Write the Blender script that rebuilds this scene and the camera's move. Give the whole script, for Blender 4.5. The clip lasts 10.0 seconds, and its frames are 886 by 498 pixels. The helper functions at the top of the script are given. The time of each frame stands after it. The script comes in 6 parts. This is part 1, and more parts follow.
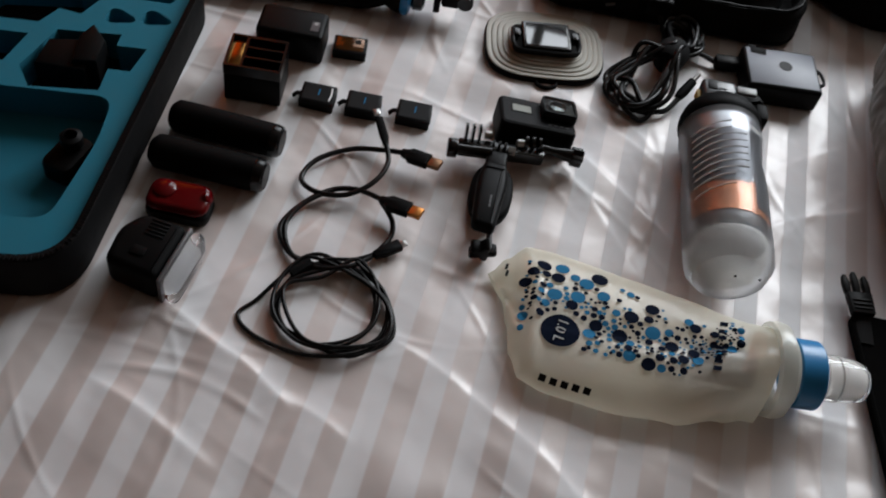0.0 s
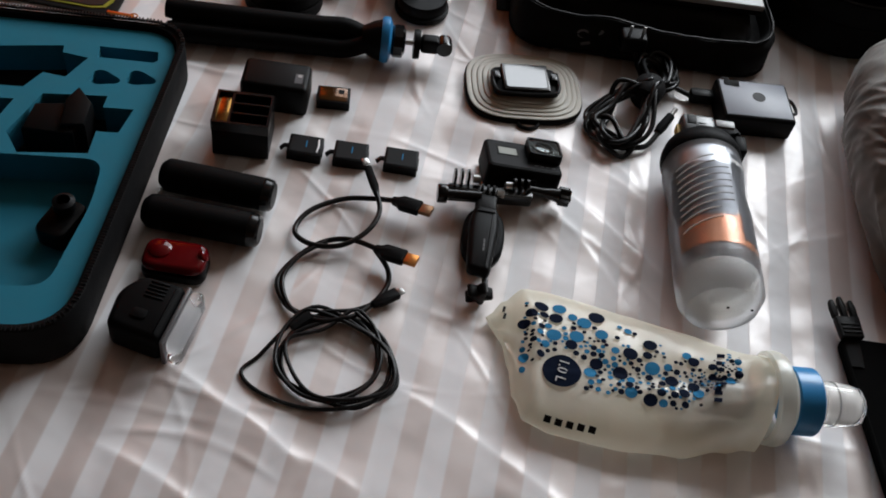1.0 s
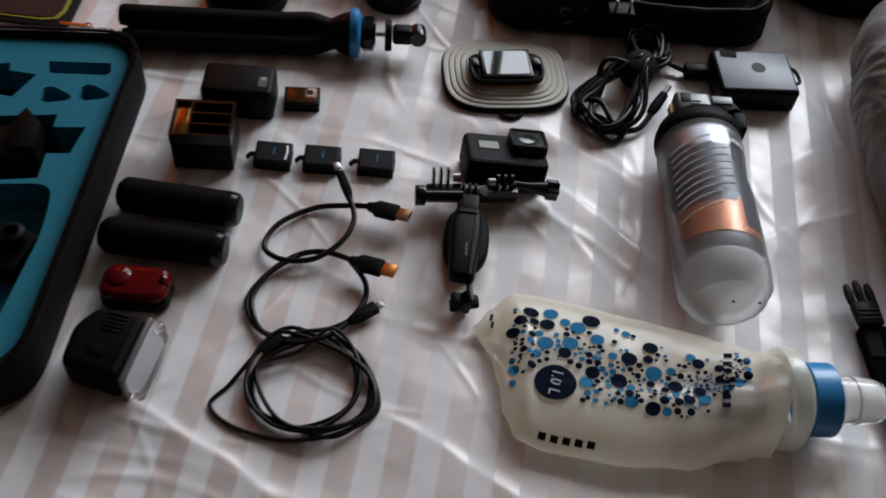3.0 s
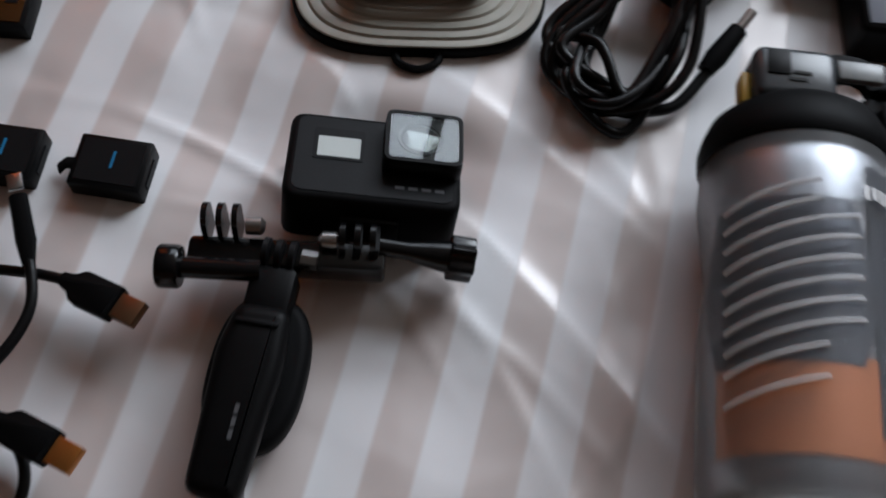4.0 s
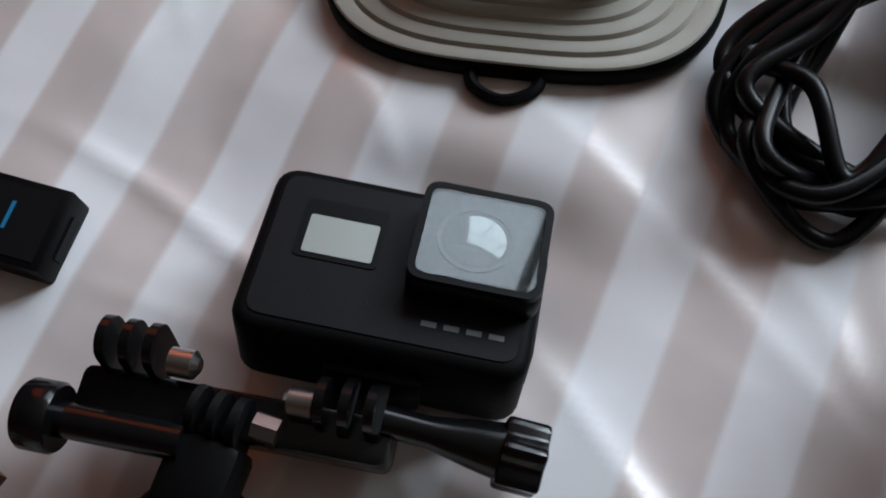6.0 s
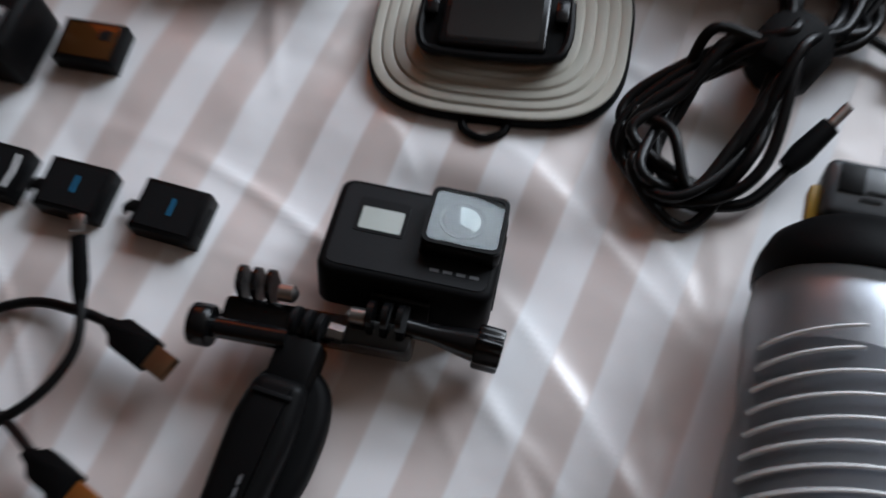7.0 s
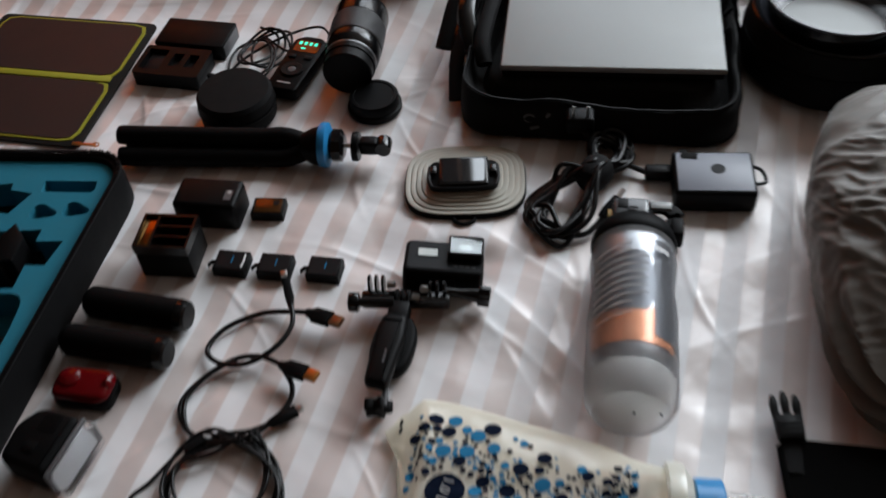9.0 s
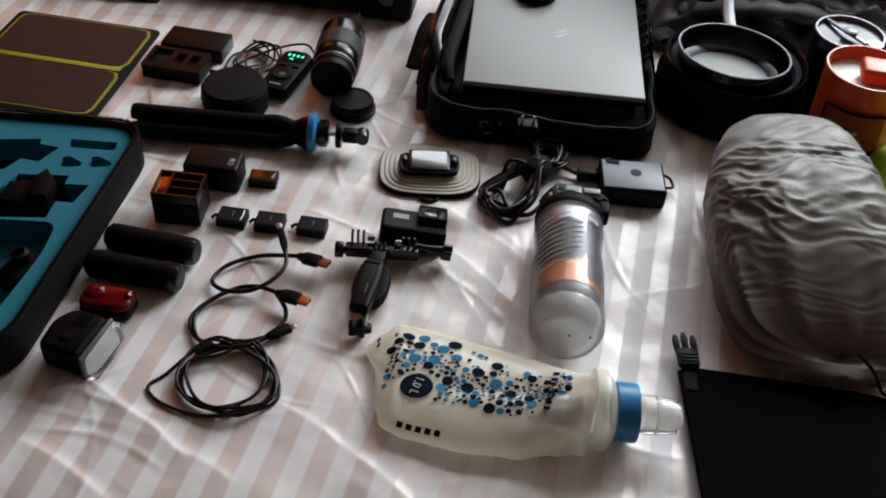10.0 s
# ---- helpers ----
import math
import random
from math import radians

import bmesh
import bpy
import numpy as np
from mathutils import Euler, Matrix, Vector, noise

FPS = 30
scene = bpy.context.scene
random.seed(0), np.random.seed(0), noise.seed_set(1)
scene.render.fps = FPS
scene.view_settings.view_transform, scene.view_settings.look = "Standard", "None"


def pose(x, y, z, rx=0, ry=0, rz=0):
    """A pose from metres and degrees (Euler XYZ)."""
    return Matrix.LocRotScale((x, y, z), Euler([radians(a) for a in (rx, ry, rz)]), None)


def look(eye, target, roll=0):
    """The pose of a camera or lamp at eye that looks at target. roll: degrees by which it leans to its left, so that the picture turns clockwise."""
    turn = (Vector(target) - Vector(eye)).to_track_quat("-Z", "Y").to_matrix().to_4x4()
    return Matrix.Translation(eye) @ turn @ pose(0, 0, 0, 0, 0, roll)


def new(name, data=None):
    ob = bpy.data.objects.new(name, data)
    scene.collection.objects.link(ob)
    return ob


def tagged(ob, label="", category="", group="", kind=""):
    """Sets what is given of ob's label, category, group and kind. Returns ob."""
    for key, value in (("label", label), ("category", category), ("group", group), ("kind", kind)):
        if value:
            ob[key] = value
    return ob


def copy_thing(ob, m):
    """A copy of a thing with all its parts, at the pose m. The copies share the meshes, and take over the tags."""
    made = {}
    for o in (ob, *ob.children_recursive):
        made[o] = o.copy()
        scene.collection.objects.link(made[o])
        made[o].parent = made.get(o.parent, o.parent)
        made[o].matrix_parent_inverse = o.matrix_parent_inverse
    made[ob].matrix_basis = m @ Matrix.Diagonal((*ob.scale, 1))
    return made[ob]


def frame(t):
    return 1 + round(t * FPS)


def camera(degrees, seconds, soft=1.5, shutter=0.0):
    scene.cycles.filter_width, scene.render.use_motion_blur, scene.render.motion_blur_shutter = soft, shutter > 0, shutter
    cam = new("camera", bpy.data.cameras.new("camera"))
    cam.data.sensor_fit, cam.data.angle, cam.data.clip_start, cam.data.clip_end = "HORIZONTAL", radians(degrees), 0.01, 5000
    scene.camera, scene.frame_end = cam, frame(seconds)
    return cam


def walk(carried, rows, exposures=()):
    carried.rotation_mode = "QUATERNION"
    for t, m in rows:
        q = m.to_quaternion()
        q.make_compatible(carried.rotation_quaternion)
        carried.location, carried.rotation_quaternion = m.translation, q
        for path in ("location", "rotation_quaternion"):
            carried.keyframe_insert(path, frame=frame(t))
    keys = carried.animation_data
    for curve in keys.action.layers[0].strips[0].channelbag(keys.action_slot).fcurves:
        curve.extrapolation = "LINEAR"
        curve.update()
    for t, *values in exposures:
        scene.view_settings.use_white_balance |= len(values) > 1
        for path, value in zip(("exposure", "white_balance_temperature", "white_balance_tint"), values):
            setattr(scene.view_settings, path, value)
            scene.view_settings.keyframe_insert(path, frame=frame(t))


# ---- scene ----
cam = camera(47.0, 10.0, 1.8, 0.5)
PATH = [
    (0, (0.209, 0.035, 0.738), (0.122, 1.261, -0.84), 12.2),
    (0.5, (0.186, 0.033, 0.741), (0.167, 1.305, -0.802), 12.8),
    (1, (0.174, 0.036, 0.753), (0.149, 1.316, -0.784), 11.7),
    (1.5, (0.172, 0.037, 0.749), (0.161, 1.304, -0.799), 12.3),
    (2, (0.19, 0.047, 0.759), (0.133, 1.305, -0.794), 9.9),
    (2.2, (0.193, 0.052, 0.762), (0.128, 1.306, -0.795), 9.0),
    (3.3, (0.226, 0.178, 0.653), (0.148, 1.404, -0.925), 5.7),
    (3.5, (0.248, 0.319, 0.536), (0.142, 1.491, -1.081), 5.4),
    (4, (0.292, 0.563, 0.422), (0.144, 1.406, -1.386), 4.1),
    (4.5, (0.288, 0.669, 0.332), (-0.029, 1.259, -1.552), -7.6),
    (5, (0.293, 0.718, 0.272), (-0.145, 1.179, -1.624), -23.9),
    (5.5, (0.281, 0.714, 0.277), (-0.089, 1.27, -1.608), -13.3),
    (5.7, (0.283, 0.711, 0.277), (-0.125, 1.289, -1.594), -14.3),
    (6.8, (0.311, 0.657, 0.354), (-0.103, 1.349, -1.476), -8.3),
    (7, (0.335, 0.63, 0.433), (-0.122, 1.309, -1.392), -11.8),
    (7.5, (0.388, 0.582, 0.522), (-0.147, 1.284, -1.273), -14.2),
    (8, (0.425, 0.471, 0.673), (-0.095, 1.279, -1.081), -10.6),
    (8.5, (0.443, 0.388, 0.736), (-0.188, 1.358, -0.895), -11.2),
    (9, (0.437, 0.151, 0.772), (-0.002, 1.424, -0.707), -5.7),
    (9.5, (0.414, -0.079, 0.805), (0.108, 1.337, -0.574), 2.4),
    (10, (0.418, -0.117, 0.816), (0.156, 1.345, -0.524), 4.5),
]
walk(cam, [(t, look(eye, target, roll)) for t, eye, target, roll in PATH],
     [(0, -0.44, 6700, 10), (1, -0.22, 6700, 10), (2.2, -0.18, 6650, 10), (3.4, -0.52, 6450, 11), (4.4, -0.4, 6250, 10), (5.7, -0.32, 6150, 8), (7.5, -0.22, 6300, 10), (9, -0.2, 6550, 9), (10, -0.06, 6800, 9)])

# ---------------------------------------------------------------- light
world = bpy.data.worlds.new("world")
scene.world = world
world.use_nodes = True
sky = world.node_tree.nodes.new("ShaderNodeTexSky")
sky.sky_type, sky.sun_disc = "NISHITA", False
sky.sun_elevation, sky.sun_rotation = radians(35), radians(20)
world.node_tree.nodes["Background"].inputs[1].default_value = 0.1
world.node_tree.links.new(sky.outputs[0], world.node_tree.nodes["Background"].inputs[0])


def area_lamp(name, m, w, h, power, colour):
    data = bpy.data.lights.new(name, "AREA")
    data.shape, data.size, data.size_y, data.energy, data.color = "RECTANGLE", w, h, power, colour
    ob = new(name, data)
    ob.matrix_world = m
    return ob


# daylight standing in the two window openings of the wall beyond the bed
area_lamp("window_daylight", pose(0.28, 2.52, 1.26, -90, 0, 0), 1.06, 1.34, 27, (0.84, 0.92, 1.0))
area_lamp("window_daylight", pose(1.36, 2.52, 1.26, -90, 0, 0), 1.06, 1.34, 95, (0.84, 0.92, 1.0))
area_lamp("curtain_daylight", pose(-1.15, 2.52, 1.15, -90, 0, 0), 1.0, 1.5, 23, (1.0, 0.80, 0.58))

# ---------------------------------------------------------------- helpers


def catmull(pts, k=6, closed=False):
    P = [Vector(p) for p in pts]
    n, out = len(P), []
    for i in range(n if closed else n - 1):
        a, b, c, d = (P[(i + j) % n] if closed else P[min(max(i + j, 0), n - 1)] for j in (-1, 0, 1, 2))
        for s in range(k):
            u = s / k
            out.append(0.5 * ((2 * b) + (c - a) * u + (2 * a - 5 * b + 4 * c - d) * u * u + (3 * b - a - 3 * c + d) * u ** 3))
    if not closed:
        out.append(P[-1])
    return out


def tube(pts, r, n=8, closed=False, flat=1.0):
    """A swept tube; r is a number or a list of radii."""
    bm = bmesh.new()
    P = [Vector(p) for p in pts]
    rings, up = [], Vector((0, 0, 1))
    for i, p in enumerate(P):
        a = P[i - 1] if (i or closed) else p
        b = P[(i + 1) % len(P)] if (i < len(P) - 1 or closed) else p
        d = (b - a).normalized()
        s = d.cross(up)
        s = s.normalized() if s.length > 1e-4 else Vector((1, 0, 0))
        v = s.cross(d).normalized()
        rr = r[i] if isinstance(r, (list, tuple)) else r
        rings.append([bm.verts.new(p + s * math.cos(t) * rr + v * math.sin(t) * rr * flat) for t in (2 * math.pi * j / n for j in range(n))])
    m = len(rings)
    for i in range(m if closed else m - 1):
        for j in range(n):
            bm.faces.new((rings[i][j], rings[i][(j + 1) % n], rings[(i + 1) % m][(j + 1) % n], rings[(i + 1) % m][j]))
    if not closed:
        bm.faces.new(rings[0][::-1])
        bm.faces.new(rings[-1])
    bmesh.ops.recalc_face_normals(bm, faces=bm.faces)
    return bm


def box(w, d, h, r=0.002, seg=2, at=(0, 0, 0), m=None):
    """A box on z = 0 with rounded edges, shifted by at, then turned by m."""
    bm = bmesh.new()
    bmesh.ops.create_cube(bm, size=1)
    bm.transform(Matrix.Translation((0, 0, h / 2)) @ Matrix.Diagonal((w, d, h, 1)))
    if r:
        bmesh.ops.bevel(bm, geom=bm.edges[:], offset=r, segments=seg, profile=0.5, affect="EDGES")
    bm.transform((m or Matrix()) @ Matrix.Translation(at))
    return bm


def lathe(profile, n=32, m=None):
    """Turns (radius, height) pairs round z."""
    bm = bmesh.new()
    rings = []
    for r, z in profile:
        rings.append([bm.verts.new((r * math.cos(t), r * math.sin(t), z)) for t in (2 * math.pi * j / n for j in range(n))] if r > 1e-5 else [bm.verts.new((0, 0, z))])
    for a, b in zip(rings, rings[1:]):
        for j in range(n):
            q = [a[j % len(a)], a[(j + 1) % len(a)], b[(j + 1) % len(b)], b[j % len(b)]]
            q = list(dict.fromkeys(q))
            if len(q) > 2:
                bm.faces.new(q)
    (ra, za), (rb, zb) = profile[0], profile[-1]
    hoop = min(ra, rb) > 1e-5 and abs(ra - rb) < 0.007 and abs(za - zb) < 0.02 and len(profile) > 2
    if hoop:
        for j in range(n):
            bm.faces.new((rings[-1][j], rings[-1][(j + 1) % n], rings[0][(j + 1) % n], rings[0][j]))
    if len(rings[0]) > 1 and not hoop:
        bm.faces.new(rings[0][::-1])
    if len(rings[-1]) > 1 and not hoop:
        bm.faces.new(rings[-1])
    bmesh.ops.recalc_face_normals(bm, faces=bm.faces)
    if m:
        bm.transform(m)
    return bm


def prism(poly, z0, z1, r=0.0, seg=2, m=None):
    """An outline raised from z0 to z1, its rims rounded by r."""
    bm = bmesh.new()
    lo = [bm.verts.new((x, y, z0)) for x, y in poly]
    hi = [bm.verts.new((x, y, z1)) for x, y in poly]
    n = len(poly)
    for i in range(n):
        bm.faces.new((lo[i], lo[(i + 1) % n], hi[(i + 1) % n], hi[i]))
    bm.faces.new(lo[::-1])
    bm.faces.new(hi)
    bmesh.ops.recalc_face_normals(bm, faces=bm.faces)
    if r:
        rim = [e for e in bm.edges if abs(e.verts[0].co.z - e.verts[1].co.z) < 1e-7]
        bmesh.ops.bevel(bm, geom=rim, offset=r, segments=seg, profile=0.5, affect="EDGES")
    if m:
        bm.transform(m)
    return bm


def rounded(poly, r, k=6):
    """The outline with its corners rounded."""
    out, n = [], len(poly)
    for i in range(n):
        a, b, c = Vector(poly[i - 1]), Vector(poly[i]), Vector(poly[(i + 1) % n])
        p, q = b + (a - b).normalized() * r, b + (c - b).normalized() * r
        for s in range(k + 1):
            u = s / k
            v = p * (1 - u) ** 2 + b * 2 * u * (1 - u) + q * u * u
            out.append((v.x, v.y))
    return out


def rrect(w, d, r, k=6):
    return rounded([(-w / 2, -d / 2), (w / 2, -d / 2), (w / 2, d / 2), (-w / 2, d / 2)], r, k)


def resample(poly, step):
    """The outline with its long sides cut into steps."""
    out = []
    for a, b in zip(poly, poly[1:] + poly[:1]):
        k = max(1, int(math.hypot(b[0] - a[0], b[1] - a[1]) / step))
        out += [(a[0] + (b[0] - a[0]) * i / k, a[1] + (b[1] - a[1]) * i / k) for i in range(k)]
    return out


def ring_plate(outer, holes, z, depth):
    """A top face with holes at z, and the holes' walls down to depth below it."""
    bm = bmesh.new()
    edges = []
    for loop in (outer, *holes):
        v = [bm.verts.new((x, y, z)) for x, y in loop]
        edges += [bm.edges.new((v[i], v[(i + 1) % len(v)])) for i in range(len(v))]
    bmesh.ops.triangle_fill(bm, use_beauty=True, use_dissolve=False, edges=edges, normal=(0, 0, 1))
    for loop in (outer, *holes):
        hi = [bm.verts.new((x, y, z)) for x, y in loop]
        lo = [bm.verts.new((x, y, z - depth)) for x, y in loop]
        n = len(loop)
        for i in range(n):
            bm.faces.new((lo[i], lo[(i + 1) % n], hi[(i + 1) % n], hi[i]))
    bmesh.ops.remove_doubles(bm, verts=bm.verts[:], dist=1e-6)
    bmesh.ops.recalc_face_normals(bm, faces=bm.faces)
    return bm


def thing(name, m, label, category, group="", kind=""):
    ob = new(name)
    ob.empty_display_size = 0.02
    ob.matrix_world = m
    return tagged(ob, label, category, group, kind)


def part(name, bm, material, parent, label="", angle=35, kind=""):
    me = bpy.data.meshes.new(name)
    bm.to_mesh(me)
    bm.free()
    me.shade_smooth()
    me.set_sharp_from_angle(angle=radians(75 if material.name == "black_cable_jacket" else angle))
    me.materials.append(material)
    ob = new(name, me)
    ob.parent = parent
    return tagged(ob, label, kind=kind)


def solid(name, bm, material, label, category, group="", kind="", angle=35):
    ob = part(name, bm, material, None, angle=angle)
    return tagged(ob, label, category, group, kind)


def lettering(name, text, size, material, parent, m, thick=0.0002):
    cu = bpy.data.curves.new(name, "FONT")
    cu.body, cu.size, cu.extrude, cu.align_x, cu.align_y = text, size, thick, "CENTER", "CENTER"
    tmp = bpy.data.objects.new(name + "_curve", cu)
    me = bpy.data.meshes.new_from_object(tmp)
    bpy.data.objects.remove(tmp)
    me.materials.clear()
    me.materials.append(material)
    me.transform(m)
    ob = new(name, me)
    ob.parent = parent
    return ob


# ---------------------------------------------------------------- materials


def paint(name, colour, rough=0.5, metal=0.0, vary=0.12, scale=60.0, bump=0.15, fine=900.0, spec=0.5, coat=0.0, sheen=0.0, transmission=0.0, ior=1.45, alpha=1.0):
    """A surface with patchy colour and roughness at two scales and a fine relief."""
    m = bpy.data.materials.new(name)
    m.use_nodes = True
    nt = m.node_tree
    b = nt.nodes["Principled BSDF"]
    co = nt.nodes.new("ShaderNodeTexCoord")

    def noise_at(s, detail):
        n = nt.nodes.new("ShaderNodeTexNoise")
        n.inputs["Scale"].default_value, n.inputs["Detail"].default_value = s, detail
        nt.links.new(co.outputs["Object"], n.inputs["Vector"])
        return n

    big, small = noise_at(scale, 4), noise_at(fine, 2)
    mix = nt.nodes.new("ShaderNodeMix")
    mix.data_type = "RGBA"
    lo = [max(0, c * (1 - vary * 1.6)) for c in colour]
    hi = [min(1, c * (1 + vary)) for c in colour]
    mix.inputs[6].default_value, mix.inputs[7].default_value = (*lo, 1), (*hi, 1)
    add = nt.nodes.new("ShaderNodeMath")
    add.operation = "ADD"
    half = nt.nodes.new("ShaderNodeMath")
    half.operation, half.inputs[1].default_value = "MULTIPLY", 0.5
    nt.links.new(big.outputs[0], add.inputs[0])
    nt.links.new(small.outputs[0], add.inputs[1])
    nt.links.new(add.outputs[0], half.inputs[0])
    nt.links.new(half.outputs[0], mix.inputs[0])
    nt.links.new(mix.outputs[2], b.inputs["Base Color"])
    rr = nt.nodes.new("ShaderNodeMapRange")
    rr.inputs[3].default_value, rr.inputs[4].default_value = max(0.02, rough - 0.1 * min(1, rough * 2)), min(1, rough + 0.12 * min(1, rough * 2))
    nt.links.new(big.outputs[0], rr.inputs[0])
    nt.links.new(rr.outputs[0], b.inputs["Roughness"])
    b.inputs["Metallic"].default_value = metal
    b.inputs["Specular IOR Level"].default_value = spec
    b.inputs["Coat Weight"].default_value = coat
    b.inputs["Sheen Weight"].default_value = sheen
    b.inputs["Transmission Weight"].default_value = transmission
    b.inputs["IOR"].default_value = ior
    b.inputs["Alpha"].default_value = alpha
    if bump:
        bp = nt.nodes.new("ShaderNodeBump")
        bp.inputs["Strength"].default_value, bp.inputs["Distance"].default_value = bump, 0.0006
        nt.links.new(half.outputs[0], bp.inputs["Height"])
        nt.links.new(bp.outputs[0], b.inputs["Normal"])
    return m


BLACK = paint("black_plastic", (0.0034, 0.0034, 0.0037), 0.42, bump=0.1, spec=0.11)
GLOSS = paint("glossy_black_plastic", (0.004, 0.004, 0.0045), 0.2, bump=0.03, spec=0.42)
RUBBER = paint("black_rubber", (0.0035, 0.0035, 0.0038), 0.55, bump=0.25, spec=0.08)
NYLON = paint("black_nylon", (0.0042, 0.0041, 0.0044), 0.72, bump=0.6, fine=1500, spec=0.14)
CABLE = paint("black_cable_jacket", (0.0045, 0.0045, 0.005), 0.32, bump=0.05, spec=0.26)
GUNMETAL = paint("dark_grey_plastic", (0.008, 0.0082, 0.009), 0.45, spec=0.12)
GREY_MID = paint("mid_grey_plastic", (0.09, 0.09, 0.095), 0.4)
DULL_STEEL = paint("dull_grey_steel", (0.15, 0.15, 0.155), 0.42, 0.85, vary=0.1, bump=0.05)
STEEL = paint("bright_steel", (0.42, 0.415, 0.41), 0.3, 1.0, vary=0.05, bump=0.04)
SILVER = paint("brushed_silver_aluminium", (0.285, 0.295, 0.292), 0.48, 0.15, vary=0.05, bump=0.05)
GOLD = paint("copper_gold_contact", (0.50, 0.20, 0.05), 0.3, 0.8, vary=0.08, bump=0.05)
GLASS_DARK = paint("dark_display_glass", (0.012, 0.013, 0.014), 0.04, vary=0.02, bump=0.0, spec=0.6, coat=1.0)
LCD = paint("grey_lcd_panel", (0.34, 0.36, 0.33), 0.18, vary=0.03, bump=0.0)
FOAM = paint("blue_foam", (0.007, 0.165, 0.245), 0.85, vary=0.1, bump=0.5, fine=1400)
BLUE = paint("sky_blue_anodised", (0.02, 0.21, 0.47), 0.32, vary=0.06, bump=0.05)
RED = paint("red_lens_plastic", (0.10, 0.0012, 0.003), 0.12, vary=0.2, bump=0.0, spec=0.4)
CREAM = paint("beige_ridged_plastic", (0.42, 0.40, 0.345), 0.4, vary=0.06)
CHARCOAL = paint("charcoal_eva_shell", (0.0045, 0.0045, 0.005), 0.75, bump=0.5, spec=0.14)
BROWN_BLACK = paint("solar_cell_film", (0.030, 0.020, 0.019), 0.5, vary=0.15, scale=25, bump=0.1, spec=0.25)
LIME = paint("lime_trim", (0.30, 0.29, 0.02), 0.6)
LIME_CLOTH = paint("lime_green_cloth", (0.44, 0.60, 0.06), 0.8, bump=0.4)
BOARD = paint("solar_backing", (0.014, 0.012, 0.011), 0.8, spec=0.2)
SACK = paint("grey_ripstop_nylon", (0.122, 0.110, 0.096), 0.5, vary=0.08, bump=0.3, fine=1800, sheen=0.2)
DENIM = paint("dark_navy_cotton", (0.012, 0.017, 0.03), 0.85, bump=0.5)
GREEN_BLACK = paint("dark_green_canvas", (0.005, 0.009, 0.006), 0.9, bump=0.5, spec=0.15)
ORANGE = paint("orange_enamel", (0.56, 0.062, 0.008), 0.35, vary=0.08, bump=0.05)
NAVY_INK = paint("navy_ink", (0.005, 0.009, 0.022), 0.8, vary=0.05, bump=0, spec=0.04)
CYAN_INK = paint("sky_blue_ink", (0.022, 0.17, 0.33), 0.7, vary=0.05, bump=0, spec=0.08)
WHITE_INK = paint("white_ink", (0.8, 0.8, 0.8), 0.4, vary=0.03, bump=0)
GREY_INK = paint("grey_ink", (0.4, 0.4, 0.4), 0.4, vary=0.03, bump=0)
PLASTER = paint("warm_wall_paint", (0.19, 0.088, 0.044), 0.8, vary=0.06, scale=3, fine=120)
CEIL = paint("ceiling_paint", (0.19, 0.155, 0.125), 0.9, vary=0.04, scale=3, fine=120)
WOOD = paint("brown_wood", (0.20, 0.10, 0.05), 0.45, vary=0.3, scale=6, fine=80)
FRAME_WHITE = paint("window_frame_paint", (0.30, 0.29, 0.27), 0.5, vary=0.04, scale=10, fine=200)
CLEAR = paint("clear_plastic", (0.95, 0.95, 0.95), 0.06, vary=0.01, bump=0.0, transmission=1.0, ior=1.2)
FROST = paint("frosted_clear_plastic", (0.93, 0.93, 0.93), 0.33, vary=0.02, bump=0.03, transmission=0.93, ior=1.1)
SPOUT = paint("milky_clear_spout", (0.9, 0.88, 0.84), 0.2, vary=0.02, bump=0.03, transmission=0.7, ior=1.25)


